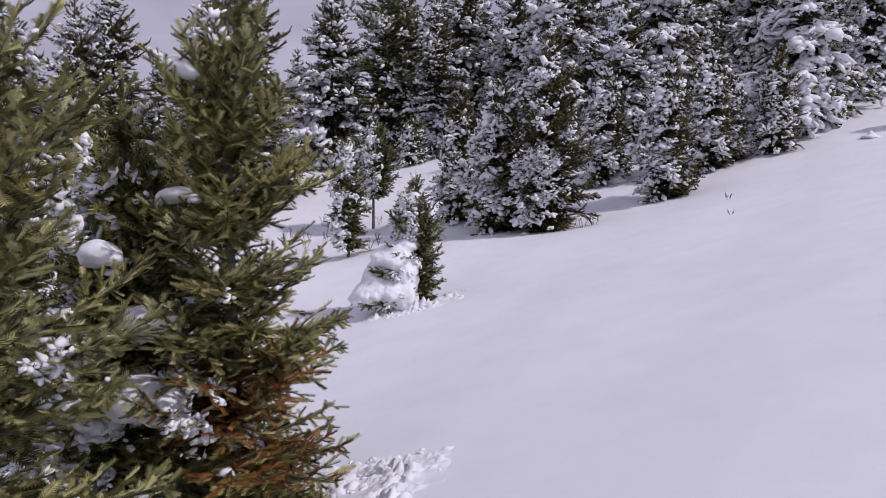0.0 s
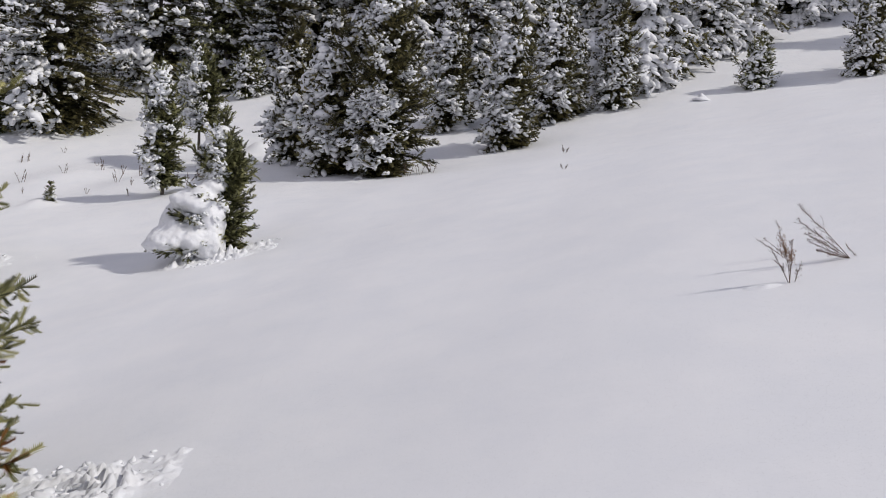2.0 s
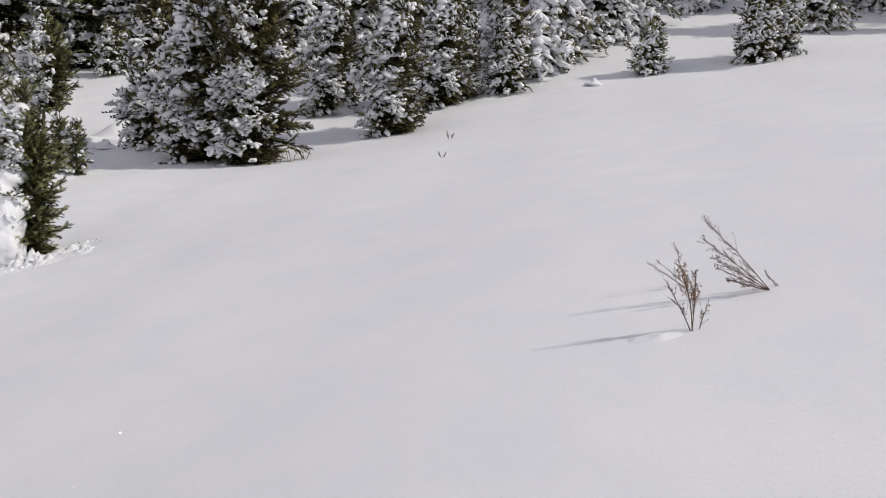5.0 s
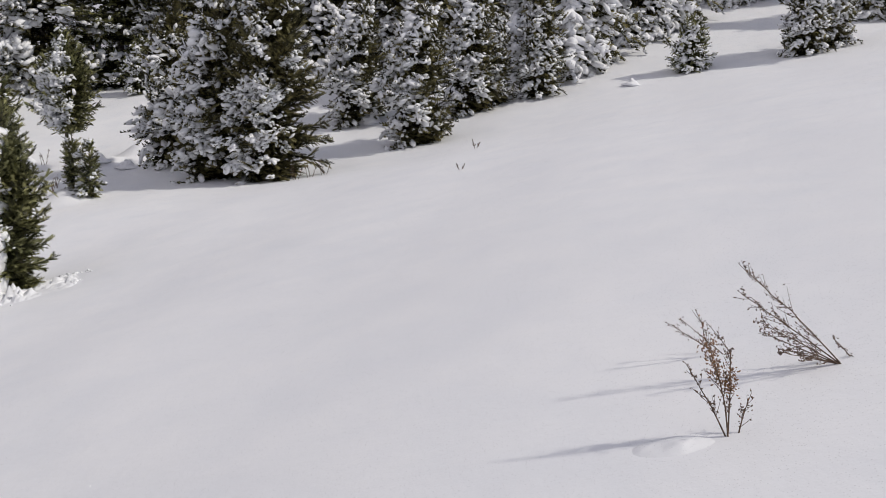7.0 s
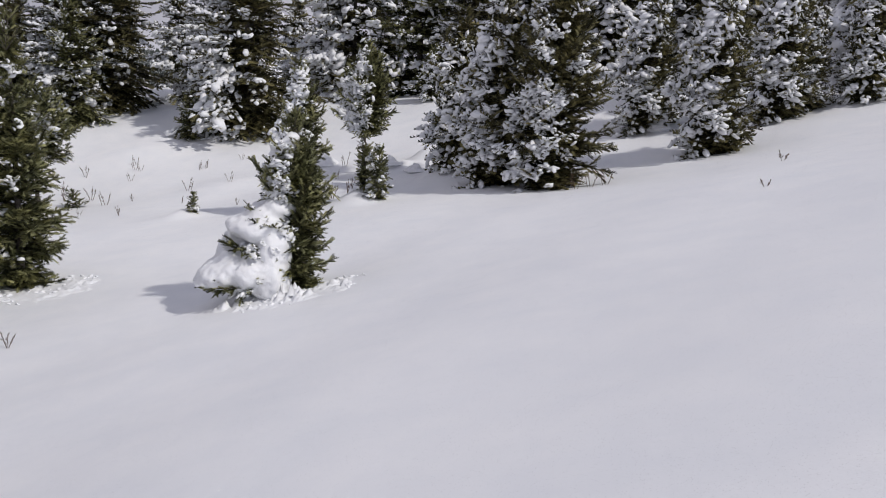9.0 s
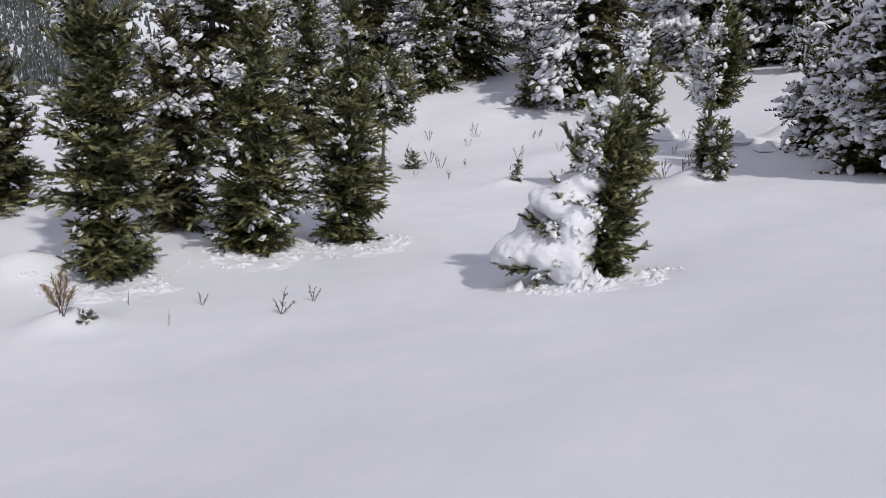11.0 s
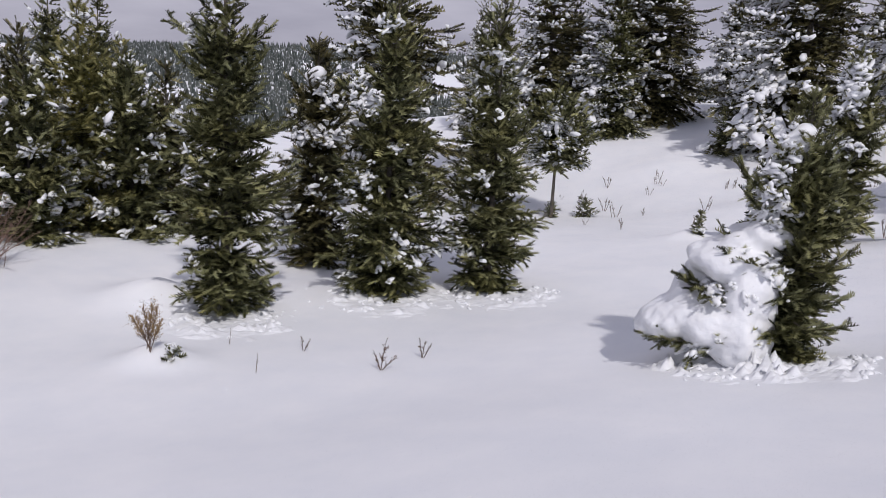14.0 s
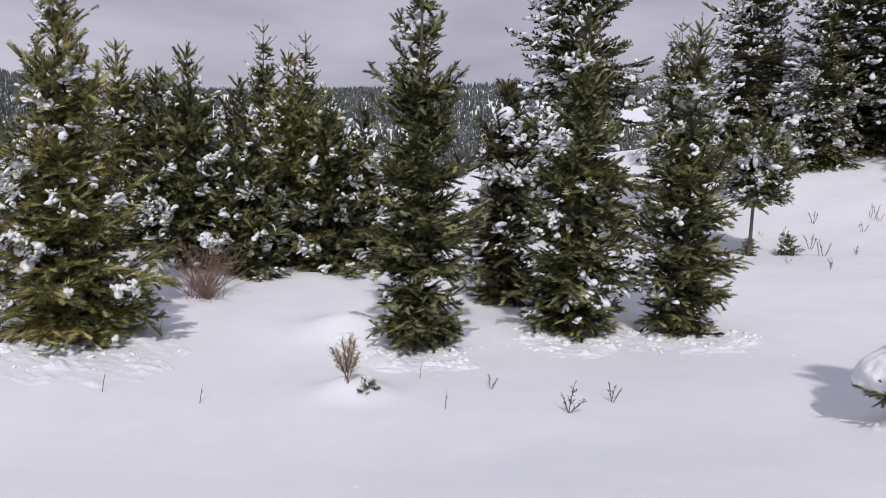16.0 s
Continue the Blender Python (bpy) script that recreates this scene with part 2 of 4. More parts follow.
SOFT = [blob_template(3, s, 0.2, 1.0) for s in range(5)]
def chip_template(seed):
    gen = np.random.default_rng(seed)
    v = np.array([(1, 0, 0), (0, 1, 0), (-1, 0, 0), (0, -1, 0), (0, 0, 1), (0, 0, -0.35)], float) * gen.uniform(0.7, 1.25, (6, 1)) + gen.normal(0, 0.12, (6, 3))
    return v, np.array([(0, 1, 4), (1, 2, 4), (2, 3, 4), (3, 0, 4), (1, 0, 5), (2, 1, 5), (3, 2, 5), (0, 3, 5)])


BLOBS = {lv: [blob_template(lv, s, 0.45, 0.7) for s in range(5)] for lv in (1, 2)}
BLOBS[0] = [chip_template(s) for s in range(5)]


def shoot_template(n, lifts, reach, seed):
    """A fir shoot one unit long: a stem with rows of needle blades, all one piece."""
    gen = np.random.default_rng(seed)
    v = [np.array((1.0 * k / n, 0, 0.015 * math.sin(k))) for k in range(n + 1)]
    f = []
    for k in range(n):
        u = (k + 0.5) / n
        for r, lift in enumerate(lifts):
            side = (1, -1, 0.35, -0.35)[r]
            long = reach * (0.8 + 0.3 * math.sin(math.pi * (0.1 + 0.75 * u))) * gen.uniform(0.85, 1.15)
            v.append(v[k] * 0.5 + v[k + 1] * 0.5 + long * np.array((0.4 + 0.45 * u, side, lift * gen.uniform(0.7, 1.3))))
            f.append((k, k + 1, len(v) - 1) if side > 0 else (k + 1, k, len(v) - 1))
    v.append(np.array((1.0 + reach * 0.7, 0.0, 0.03)))
    v.append(np.array((0.93, -reach * 0.25, 0.0)))
    f.append((n, len(v) - 2, len(v) - 1))
    return np.array(v), np.array(f)


SHOOT = {"near": shoot_template(9, (0.15, 0.15, 0.7), 0.27, 1), "mid": shoot_template(5, (0.2, 0.2, 0.8), 0.27, 2), "far": shoot_template(3, (0.22, 0.22, 0.8), 0.32, 3)}
WIND = np.array((-0.85, -0.53, 0.0))     # the side to which the snow was blown


def unit(v):
    return v / (np.linalg.norm(v, axis=-1, keepdims=True) + 1e-9)


def fir_meshes(seed, h, r, detail, shoot, per_m, foot=0.1, columnar=0.7, droop=0.25, load=0.3, dust=0.1, leaders=1, green=None, rust=None, bare=0.0, bias=0.6,
               skirt=0.54, crest=0.2, extra=(), ragged=0.7, wind=WIND, lift=5, lump=1.0, spray=0.36, tier_gap=0.075, snap=0.62):
    """The meshes of a fir: trunk, branches, crown of needled shoots, snow load, and browned shoots.
    skirt: width at the foot; crest: the open part at the top; extra: further boughs as (height, azimuth, length, slant in degrees)."""
    gen = np.random.default_rng(seed)
    green = green or M_GREEN
    trunk, limbs, crown, snow, brown = Pile(), Pile(), Pile(), Pile(), Pile()
    zs = np.linspace(-0.25, h * 0.97, 12)
    lean = gen.normal(0, 0.012 * h, 2)
    bend = lambda z: np.stack([lean[0] * (z / h) ** 2, lean[1] * (z / h) ** 2, z], -1)
    trunk.tube(bend(zs), (0.012 * h + 0.01) * (1 - 0.93 * np.clip(zs / h, 0, 1)) + 0.004, 9)
    n = int(per_m * h)
    org, way, size = [], [], []
    UP = np.array((0, 0, 1.0))

    def shoots(p, d, s):
        org.append(p), way.append(d), size.append(s)

    boughs = []
    whorl = tier_gap * h
    for i in range(n):
        f = ((i + gen.random()) / n) ** 1.25
        z = bare + (foot + f * (0.965 - foot)) * (h - bare)
        tier = round(z / whorl)
        if gen.random() < snap or f > 1 - crest:
            z = tier * whorl + gen.normal(0, 0.009 * h)
        z = min(max(z, bare + foot * h * 0.5), h * 0.97)
        f = (z - bare) / (h - bare)
        if f > 1 - crest and gen.random() < 0.6:
            continue
        az = i * 2.399 + gen.normal(0, 0.3)
        tiers = 1 + ragged * (0.17 * math.sin(tier * 2.4 + seed) + 0.15 * math.sin(az + tier * 1.9 + seed) + 0.12 * math.sin(az * 2 + seed) * math.sin(f * 11 + seed))
        profile = min((1 - f) ** columnar * 1.1 + 0.06, skirt + 1.7 * f) * tiers * (1 - 0.35 * float(smooth(0.7, 1.0, f)))
        length = r * profile * gen.uniform(0.7, 1.16) * (gen.uniform(0.45, 0.8) if gen.random() < 0.3 else 1.0)
        boughs.append((z, az, length, lift + 50 * f ** 1.2 + gen.normal(0, 10), f))
    boughs += [(z, radians(a), ln, el, z / h) for z, a, ln, el in extra]
    fine = detail != "far"
    for z, az, length, el, f in boughs:
        el = radians(el)
        out = np.array((math.cos(az), math.sin(az), 0.0))
        side = np.array((-math.sin(az), math.cos(az), 0.0))
        base = bend(np.array(z))
        curve = lambda s: base + out * (s * length * math.cos(el))[:, None] + UP * (length * (math.sin(el) * s - (droop + 0.16) * (1 - f) * s * s + 0.24 * s ** 3))[:, None]
        s = np.linspace(0, 1, 6 if detail == "near" else 3)
        limbs.tube(curve(s), (0.010 + 0.012 * length) * (1 - 0.85 * s) * (0.8 if fine else 0.6), 3)
        # shoots along the axis
        m = max(2, int(length / (shoot * (0.62 if fine else 0.9))))
        s = np.linspace(0.25 if length > 2 * shoot else 0.0, 0.97, m)
        p = curve(s)
        shoots(p, unit(curve(s + 0.02) - p) + gen.normal(0, 0.08, p.shape), np.full(m, shoot) * gen.uniform(0.8, 1.2, m))
        # upright and hanging shoots that roughen the spray
        m = max(2, int(length / (shoot * (0.5 if fine else 0.9))))
        turn = gen.uniform(-1.3, 1.3, m)
        d = out * np.cos(turn)[:, None] + side * np.sin(turn)[:, None] + UP * np.where(gen.random(m) < 0.32 + 0.45 * f, gen.uniform(0.2, 0.9, m), gen.uniform(-1.2, -0.2, m) * min(1.0, spray / 0.36))[:, None]
        shoots(curve(gen.uniform(0.12, 1.0, m)), unit(d), shoot * gen.uniform(0.65, 1.05, m))
        # dense inner foliage
        m = max(2, int(length / (shoot * (0.8 if fine else 1.0))))
        turn = gen.uniform(-2.2, 2.2, m)
        d = out * np.cos(turn)[:, None] + side * np.sin(turn)[:, None] + UP * gen.uniform(-0.8, 0.6, m)[:, None] * min(1.0, spray / 0.3)
        shoots(curve(gen.uniform(0.04, 0.5, m)), unit(d), shoot * gen.uniform(1.2, 1.9, m))
        # side twigs in a flat spray
        m = max(2, int(length * 0.85 / (shoot * (0.44 if fine else 0.62))))
        s = np.linspace(0.16, 0.98, m)
        p, sign = curve(s), np.where(np.arange(m) % 2, 1.0, -1.0)
        t = unit(curve(s + 0.02) - p)
        ang = np.radians(gen.uniform(38, 62, m))
        d = unit(t * np.cos(ang)[:, None] + side * (sign * np.sin(ang))[:, None] + UP * gen.normal(-0.12 + 0.5 * f - 0.2 * droop + 0.006 * lift, spray, m)[:, None])
        tl = np.minimum(0.45 * length * (1 - s) + shoot * 0.9, shoot * 3.8) * gen.uniform(0.75, 1.2, m)
        for j in range(5):
            ok = tl > j * shoot * 0.8 + shoot * 0.1
            if not ok.any():
                break
            q = p[ok] + d[ok] * (j * shoot * 0.78)
            shoots(q, d[ok] + gen.normal(0, 0.07, q.shape), np.full(len(q), shoot) * gen.uniform(0.75, 1.15, len(q)))
            if fine:
                fork = ok & (tl > (j + 1) * shoot * 0.8)
                if fork.any():
                    q = p[fork] + d[fork] * ((j + 0.7) * shoot * 0.78)
                    sgn = gen.choice((-1.0, 1.0), fork.sum())[:, None]
                    shoots(q, unit(d[fork] * 0.75 + np.cross(d[fork], UP) * 0.65 * sgn), np.full(len(q), shoot * 0.8))
    # leaders
    for k in range(leaders):
        foot_p = bend(np.array(h * (0.94 - 0.03 * k))) + np.array((gen.normal(0, 0.03 * h) if k else 0, gen.normal(0, 0.03 * h) if k else 0, 0))
        ln = h * 0.15 * gen.uniform(0.8, 1.2)
        st = np.linspace(0, 0.92, max(4, int(ln / (shoot * 0.5))))
        q = foot_p + UP * (st * ln)[:, None]
        limbs.tube(q, 0.009 * (1.2 - st) + 0.002, 4)
        shoots(q, unit(UP + gen.normal(0, 0.3, q.shape)), np.full(len(q), shoot * 0.45))
        for tier in (0.0, 0.5):
            for a in range(5):
                w = np.array((math.cos(a * 1.256 + k + tier * 5), math.sin(a * 1.256 + k + tier * 5), gen.uniform(0.7, 1.3)))
                st2 = np.linspace(0, 1, 4)
                q = foot_p + UP * ln * tier + unit(w) * (st2 * ln * (0.55 - 0.5 * tier) * gen.uniform(0.7, 1.2))[:, None]
                limbs.tube(q, 0.006 * (1.2 - st2) + 0.002, 3)
                shoots(q, np.tile(unit(w), (4, 1)) + gen.normal(0, 0.12, (4, 3)), np.full(4, shoot * 0.75))
    org, way, size = np.concatenate(org), unit(np.concatenate(way)), np.concatenate(size)
    up = UP + gen.normal(0, 0.32, org.shape)
    ay = unit(np.cross(up, way))
    az_ = np.cross(way, ay)
    tv, tf = SHOOT[detail]
    is_rust = np.zeros(len(org), bool)
    if rust is not None:
        is_rust = rust(org, gen)
    for pile, pick in ((crown, ~is_rust), (brown, is_rust)):
        s = size[pick][:, None]
        pile.stamp(tv, tf, org[pick], way[pick] * s, ay[pick] * s, az_[pick] * s)
    # snow caught on the outer shoots, in patches that thicken on the windward side
    outward = unit(org * (1, 1, 0))
    rad = np.hypot(org[:, 0], org[:, 1]) / (r * np.clip(np.clip(1 - org[:, 2] / h, 0, 1) ** columnar, 0.08, 1))
    cover = load * ((1 - bias) + bias * np.clip(0.38 + 1.15 * (outward @ wind), 0, 1.35))
    rate = 1.9 / math.sqrt(h / 4.0)
    shift = Vector((seed * 1.7, seed * 0.9, 0))
    k = np.nonzero((rad > 0.42) & (rad < 1.35) & (cover > 0.03))[0]
    field = np.array([noise.noise(Vector(p) * rate + shift) + 0.55 * noise.noise(Vector(p) * rate * 2.9 - shift) + 0.35 * noise.noise(Vector(p) * rate * 7.0) for p in org[k] * (1, 1, 1.2)])
    stray = gen.random(len(k)) < 0.1 * dust * cover[k]
    thick = np.clip(field - 0.5 + 0.8 * cover[k], 0, 0.5)
    pick = (thick > 0) | stray
    twice = 2 if fine else 1
    k, thick = np.repeat(k[pick], twice), np.repeat(thick[pick], twice)
    wd = size[k] * (0.14 + 0.2 * gen.random(len(k)) ** 1.4 + 0.52 * thick * gen.random(len(k))) * lump * (1.0 if fine else 1.15)
    at = org[k] + way[k] * (size[k] * gen.uniform(0.05, 0.85, len(k)))[:, None] + UP * shoot * 0.13 + gen.normal(0, 0.13 * shoot, (len(k), 3))
    # small cakes strung along the shoots, tilted outward
    over = unit(UP * 0.8 + 0.5 * outward[k] + gen.normal(0, 0.25, at.shape))
    along = unit(way[k] - over * np.sum(way[k] * over, -1, keepdims=True) + gen.normal(0, 0.3, at.shape))
    across = unit(np.cross(over, along))
    kinds = BLOBS[1]
    for b in range(5):
        tv, tf = kinds[b]
        g = slice(b, None, 5)
        w = wd[g][:, None]
        q = len(w)
        snow.stamp(tv, tf, at[g], along[g] * w * gen.uniform(1.1, 2.3, (q, 1)), across[g] * w * gen.uniform(0.75, 1.2, (q, 1)), over[g] * w * gen.uniform(0.45, 0.8, (q, 1)))
    meshes = {"trunk": trunk.mesh("trunk", M_BARK, True), "branchwork": limbs.mesh("branchwork", M_BARK, True), "crown": crown.mesh("crown", green)}
    if snow.n:
        meshes["snow_load"] = snow.mesh("snow_load", M_LOAD, True)
    if brown.n:
        meshes["dead_foliage"] = brown.mesh("dead_foliage", M_RUST)
    return meshes


PART_LABEL = {"snow_load": "clumps of white snow", "dead_foliage": "rust-brown dead needles"}


def fir(name, x, y, label, category="tree", group="", turn=0.0, size=1.0, sink=0.05, meshes=None, **shape):
    """A fir as a thing of its own, standing in the snow."""
    base = new(name)
    base.matrix_basis = Matrix.LocRotScale((x, y, float(ground(x, y)) - sink), Euler((0, 0, turn)), (size, size, size))
    for key, me in (meshes or fir_meshes(**shape)).items():
        tagged(part(key, me, base, PART_LABEL.get(key, "")), kind="stuff" if key != "trunk" else "")
    return tagged(base, label, category, group)


# ---- the snowfield ----
DRIFTS += [(-5.68, 12.0, 0.24, 0.36), (-8.3, 13.1, 0.34, 0.6), (-7.6, 14.9, 0.1, 0.9), (-1.0, 16.1, 0.12, 0.7), (-5.95, 24.25, 0.22, 0.4),
           (-1.25, 23.9, 0.34, 0.55), (0.6, 27.6, 0.25, 0.9), (-12.0, 13.9, 0.1, 0.5),
           (-12.1, 15.2, 0.12, 0.45), (-3.6, 27.6, 0.2, 1.4), (-6.8, 29.5, 0.25, 1.5), (-1.4, 30.2, 0.35, 0.6), (-0.6, 31.4, 0.4, 0.5), (-12.2, 33.8, 0.12, 1.4), (3.2, 23.6, -0.16, 3.0)]
span = np.arange(-200, 201)
gx, gy = np.meshgrid(0.0 + 4.0 * np.sinh(span * 0.031), 13.0 + 4.0 * np.sinh(span * 0.031), indexing="ij")
m_, n_ = gx.shape
verts = np.stack([gx, gy, ground(gx, gy)], -1).reshape(-1, 3)
i_, j_ = np.meshgrid(np.arange(m_ - 1), np.arange(n_ - 1), indexing="ij")
a_ = (i_ * n_ + j_).ravel()
tris = np.concatenate([np.stack([a_, a_ + n_, a_ + n_ + 1], -1), np.stack([a_, a_ + n_ + 1, a_ + 1], -1)])
tagged(new("ground", mesh("ground", verts, tris, M_SNOW, True)), "smooth untouched white snowfield rising to one side", "snow", kind="structure")


def broken_snow(name, x, y, rx, ry, amp, seed, label, hollow=0.0, turn=0.0, step=0.03, heap=0.0):
    """A patch of churned, crumbling snow on the snowfield, rough as it is where clods fell or feet sank in."""
    nx, ny = int(2 * rx / step), int(2 * ry / step)
    u, v = np.meshgrid(np.linspace(-1, 1, nx), np.linspace(-1, 1, ny), indexing="ij")
    c, s = math.cos(turn), math.sin(turn)
    px, py = x + c * u * rx - s * v * ry, y + s * u * rx + c * v * ry
    d = np.hypot(u, v)
    fq = 0.4 / step
    zz = ground(px, py)
    rough = np.empty(u.shape)
    for a in range(nx):
        for b in range(ny):
            p = Vector((px[a, b], py[a, b], seed * 3.7))
            rag = noise.noise(p * 4.5) * 0.5
            k = 1 - smooth(0.25 if heap else 0.5, 0.98, d[a, b] + 0.45 * rag)
            q = p + 0.05 * Vector((noise.noise(p * 9.0), noise.noise(p * 9.0 + Vector((5, 0, 0))), 0))
            clod = max(0.0, 0.62 - noise.voronoi(q * fq)[0][0]) + 0.6 * max(0.0, 0.6 - noise.voronoi(q * fq * 2.1)[0][0]) + 0.35 * noise.noise(p * 30.0)
            clod *= max(0.0, 0.55 + 1.6 * noise.noise(p * 2.6 + Vector((0, 9, 0))))
            clod += heap / amp * max(0.0, 1 - d[a, b]) ** 1.4 * max(0.0, 0.75 + 1.0 * noise.noise(p * 10.0) + 0.3 * noise.noise(p * 36.0))
            rough[a, b] = k * (amp * clod * 1.5 + 0.005 - hollow * max(0.0, noise.noise(p * 3.0))) - 0.02 * (1 - k)
    tri = []
    a0, b0 = np.meshgrid(np.arange(nx - 1), np.arange(ny - 1), indexing="ij")
    k0 = (a0 * ny + b0).ravel()
    keep = (d[:-1, :-1] < 1.0).ravel()
    k0 = k0[keep]
    tri = np.concatenate([np.stack([k0, k0 + ny, k0 + ny + 1], -1), np.stack([k0, k0 + ny + 1, k0 + 1], -1)])
    me = mesh(name, np.stack([px, py, zz + rough + 0.004], -1).reshape(-1, 3), tri, M_SNOW if heap else M_LOAD, True)
    return tagged(new(name, me), label, "snow", kind="stuff")


def snow_clods(x, y, near, far, count, big, seed, label, start=0.0, end=360.0, squash=1.0):
    """Loose clods of snow strewn in a ring, half sunk in the field."""
    gen = np.random.default_rng(seed)
    an, d = np.radians(gen.uniform(start, end, count)), near + (far - near) * gen.random(count) ** 1.3
    px, py = x + d * np.cos(an), y + d * np.sin(an) * squash
    s = big * (0.25 + 0.75 * gen.random(count) ** 2.2) * (1.15 - 0.5 * (d - near) / (far - near))
    keep = np.array([noise.noise(Vector((a * 2.3, b * 2.3, seed))) + 0.5 * noise.noise(Vector((a * 7, b * 7, seed))) for a, b in zip(px, py)]) > -0.02
    px, py, s, d = px[keep], py[keep], s[keep], d[keep]
    count = len(s)
    pile = Pile()
    turn = gen.uniform(0, 6.28, count)
    zero = np.zeros(count)
    ax = np.stack([np.cos(turn), np.sin(turn), gen.normal(0, 0.25, count)], -1) * (s * gen.uniform(0.9, 1.6, count))[:, None]
    ay = np.stack([-np.sin(turn), np.cos(turn), gen.normal(0, 0.25, count)], -1) * (s * gen.uniform(0.7, 1.1, count))[:, None]
    az = np.stack([gen.normal(0, 0.2, count), gen.normal(0, 0.2, count), zero + 1], -1) * (s * gen.uniform(0.5, 0.9, count))[:, None]
    at = np.stack([px, py, ground(px, py) + 0.05 * s], -1)
    for b in range(5):
        tv, tf = BLOBS[2][b]
        pile.stamp(tv, tf, at[b::5], ax[b::5], ay[b::5], az[b::5])
    return tagged(new("snow_clods", pile.mesh("snow_clods", M_LOAD, True)), label, "snow", kind="stuff")


# ---- the two firs beside the start ----
def rusty(org, gen):
    d = np.hypot((org[:, 2] - 0.9) / 0.45, (org[:, 0] - 0.25) / 0.65)
    front = org[:, 1] < 0.25
    return front & (gen.random(len(org)) < np.clip(1.25 - d, 0, 0.58))


fir("fir_tree", -1.30, 5.85, "olive-green young fir with rust-brown lower twigs and snow patches", seed=11, h=3.85, r=0.84, detail="near", shoot=0.085,
    per_m=44, foot=0.03, columnar=0.5, load=0.04, dust=0.1, green=M_NEAR, rust=rusty, bias=0.8, skirt=0.62, ragged=0.6, droop=0.12, lump=0.9)
fir("fir_tree", -2.25, 4.5, "olive-green young fir with a snow-laden side", seed=12, h=3.75, r=1.2, detail="near", shoot=0.092,
    per_m=26, foot=0.03, columnar=0.6, load=0.1, dust=0.1, green=M_NEAR, bias=0.6, skirt=0.85, ragged=0.6, droop=0.12, lump=0.9)
broken_snow("trampled_snow", -0.58, 6.15, 1.05, 0.85, 0.085, 5, "loose trampled snow beside a fir", 0.1, step=0.025)
snow_clods(-0.65, 6.1, 0.0, 0.95, 420, 0.06, 3, "loose clods of trampled snow beside a fir", squash=0.8)

fir("fir_tree", -2.15, 6.25, "dark snow-laden fir crowded behind two others", seed=13, h=3.2, r=0.9, detail="mid", shoot=0.13, per_m=44,
    foot=0.02, columnar=0.5, load=0.5, dust=0.5, green=M_NEAR, bias=0.4, lump=0.9, skirt=0.9)

# ---- the half-buried fir on the open slope ----
buried_boughs = [(0.28, 172, 1.02, -8), (0.28, 186, 1.17, -9), (0.28, 200, 1.24, -9), (0.28, 214, 1.2, -9), (0.28, 228, 1.05, -8),
                 (0.68, 210, 0.9, -2), (0.68, 222, 0.9, -2), (0.66, 234, 0.82, -2)]
fir("fir_tree", -0.42, 15.6, "small dark green fir half buried in drifted snow", seed=21, h=2.4, r=0.6, detail="mid", shoot=0.105, per_m=80,
    foot=0.02, columnar=0.5, droop=0.05, load=0.62, dust=0.1, bias=1.0, wind=np.array((-0.97, -0.2, 0.0)), skirt=0.58, crest=0.3, extra=buried_boughs)
fir("fir_tree", -2.75, 23.9, "young fir with snow plastered down one side", seed=22, h=3.45, r=0.62, detail="mid", shoot=0.17, per_m=44,
    foot=0.02, columnar=0.5, load=0.75, dust=0.3, bare=0.35, bias=1.0)


def snow_drape(name, x, y, lumps, label, seed):
    """A bank of snow made of merged rounded heaps: each is dx, dy, dz, width, depth, height."""
    pile = Pile()
    gen = np.random.default_rng(seed)
    z = float(ground(x, y))
    for dx, dy, dz, w, d, hh in lumps:
        tv, tf = SOFT[gen.integers(5)]
        pile.stamp(tv, tf, np.array([[x + dx, y + dy, z + dz]]), np.array([[w, 0, 0.0]]), np.array([[0, d, 0.0]]), np.array([[0, 0, hh]]))
    ob = new(name, pile.mesh(name, M_LOAD, True))
    return tagged(ob, label, "snow", kind="stuff")


def snow_bank(name, x, y, facing, lumps, label, seed):
    """Snow drifted over one side of a fir: rounded heaps, each (outward, sideways, up, and its three half widths), fused and roughened."""
    gen = np.random.default_rng(seed)
    out, side = np.array((math.cos(facing), math.sin(facing), 0.0)), np.array((-math.sin(facing), math.cos(facing), 0.0))
    z0, pile = float(ground(x, y)), Pile()
    for u, v, z, ru, rv, rz in lumps:
        tv, tf = SOFT[gen.integers(5)]
        at = np.array((x, y, z0 + z)) + out * u + side * v
        pile.stamp(tv, tf, at[None], (out * ru)[None], (side * rv)[None], np.array([[0, 0, rz]]))
    ob = new(name, pile.mesh(name, M_LOAD, True))
    fuse = ob.modifiers.new("fuse", "REMESH")
    fuse.mode, fuse.voxel_size, fuse.use_smooth_shade = "VOXEL", 0.022, True
    even = ob.modifiers.new("even", "SMOOTH")
    even.factor, even.iterations = 0.6, 14
    for scale, strength in ((0.25, 0.06), (0.07, 0.02)):
        tex = bpy.data.textures.new("drift", "CLOUDS")
        tex.noise_scale, tex.noise_depth = scale, 2
        rough = ob.modifiers.new("rough", "DISPLACE")
        rough.texture, rough.strength, rough.mid_level, rough.texture_coords = tex, strength, 0.5, "LOCAL"
    return tagged(ob, label, "snow", kind="stuff")


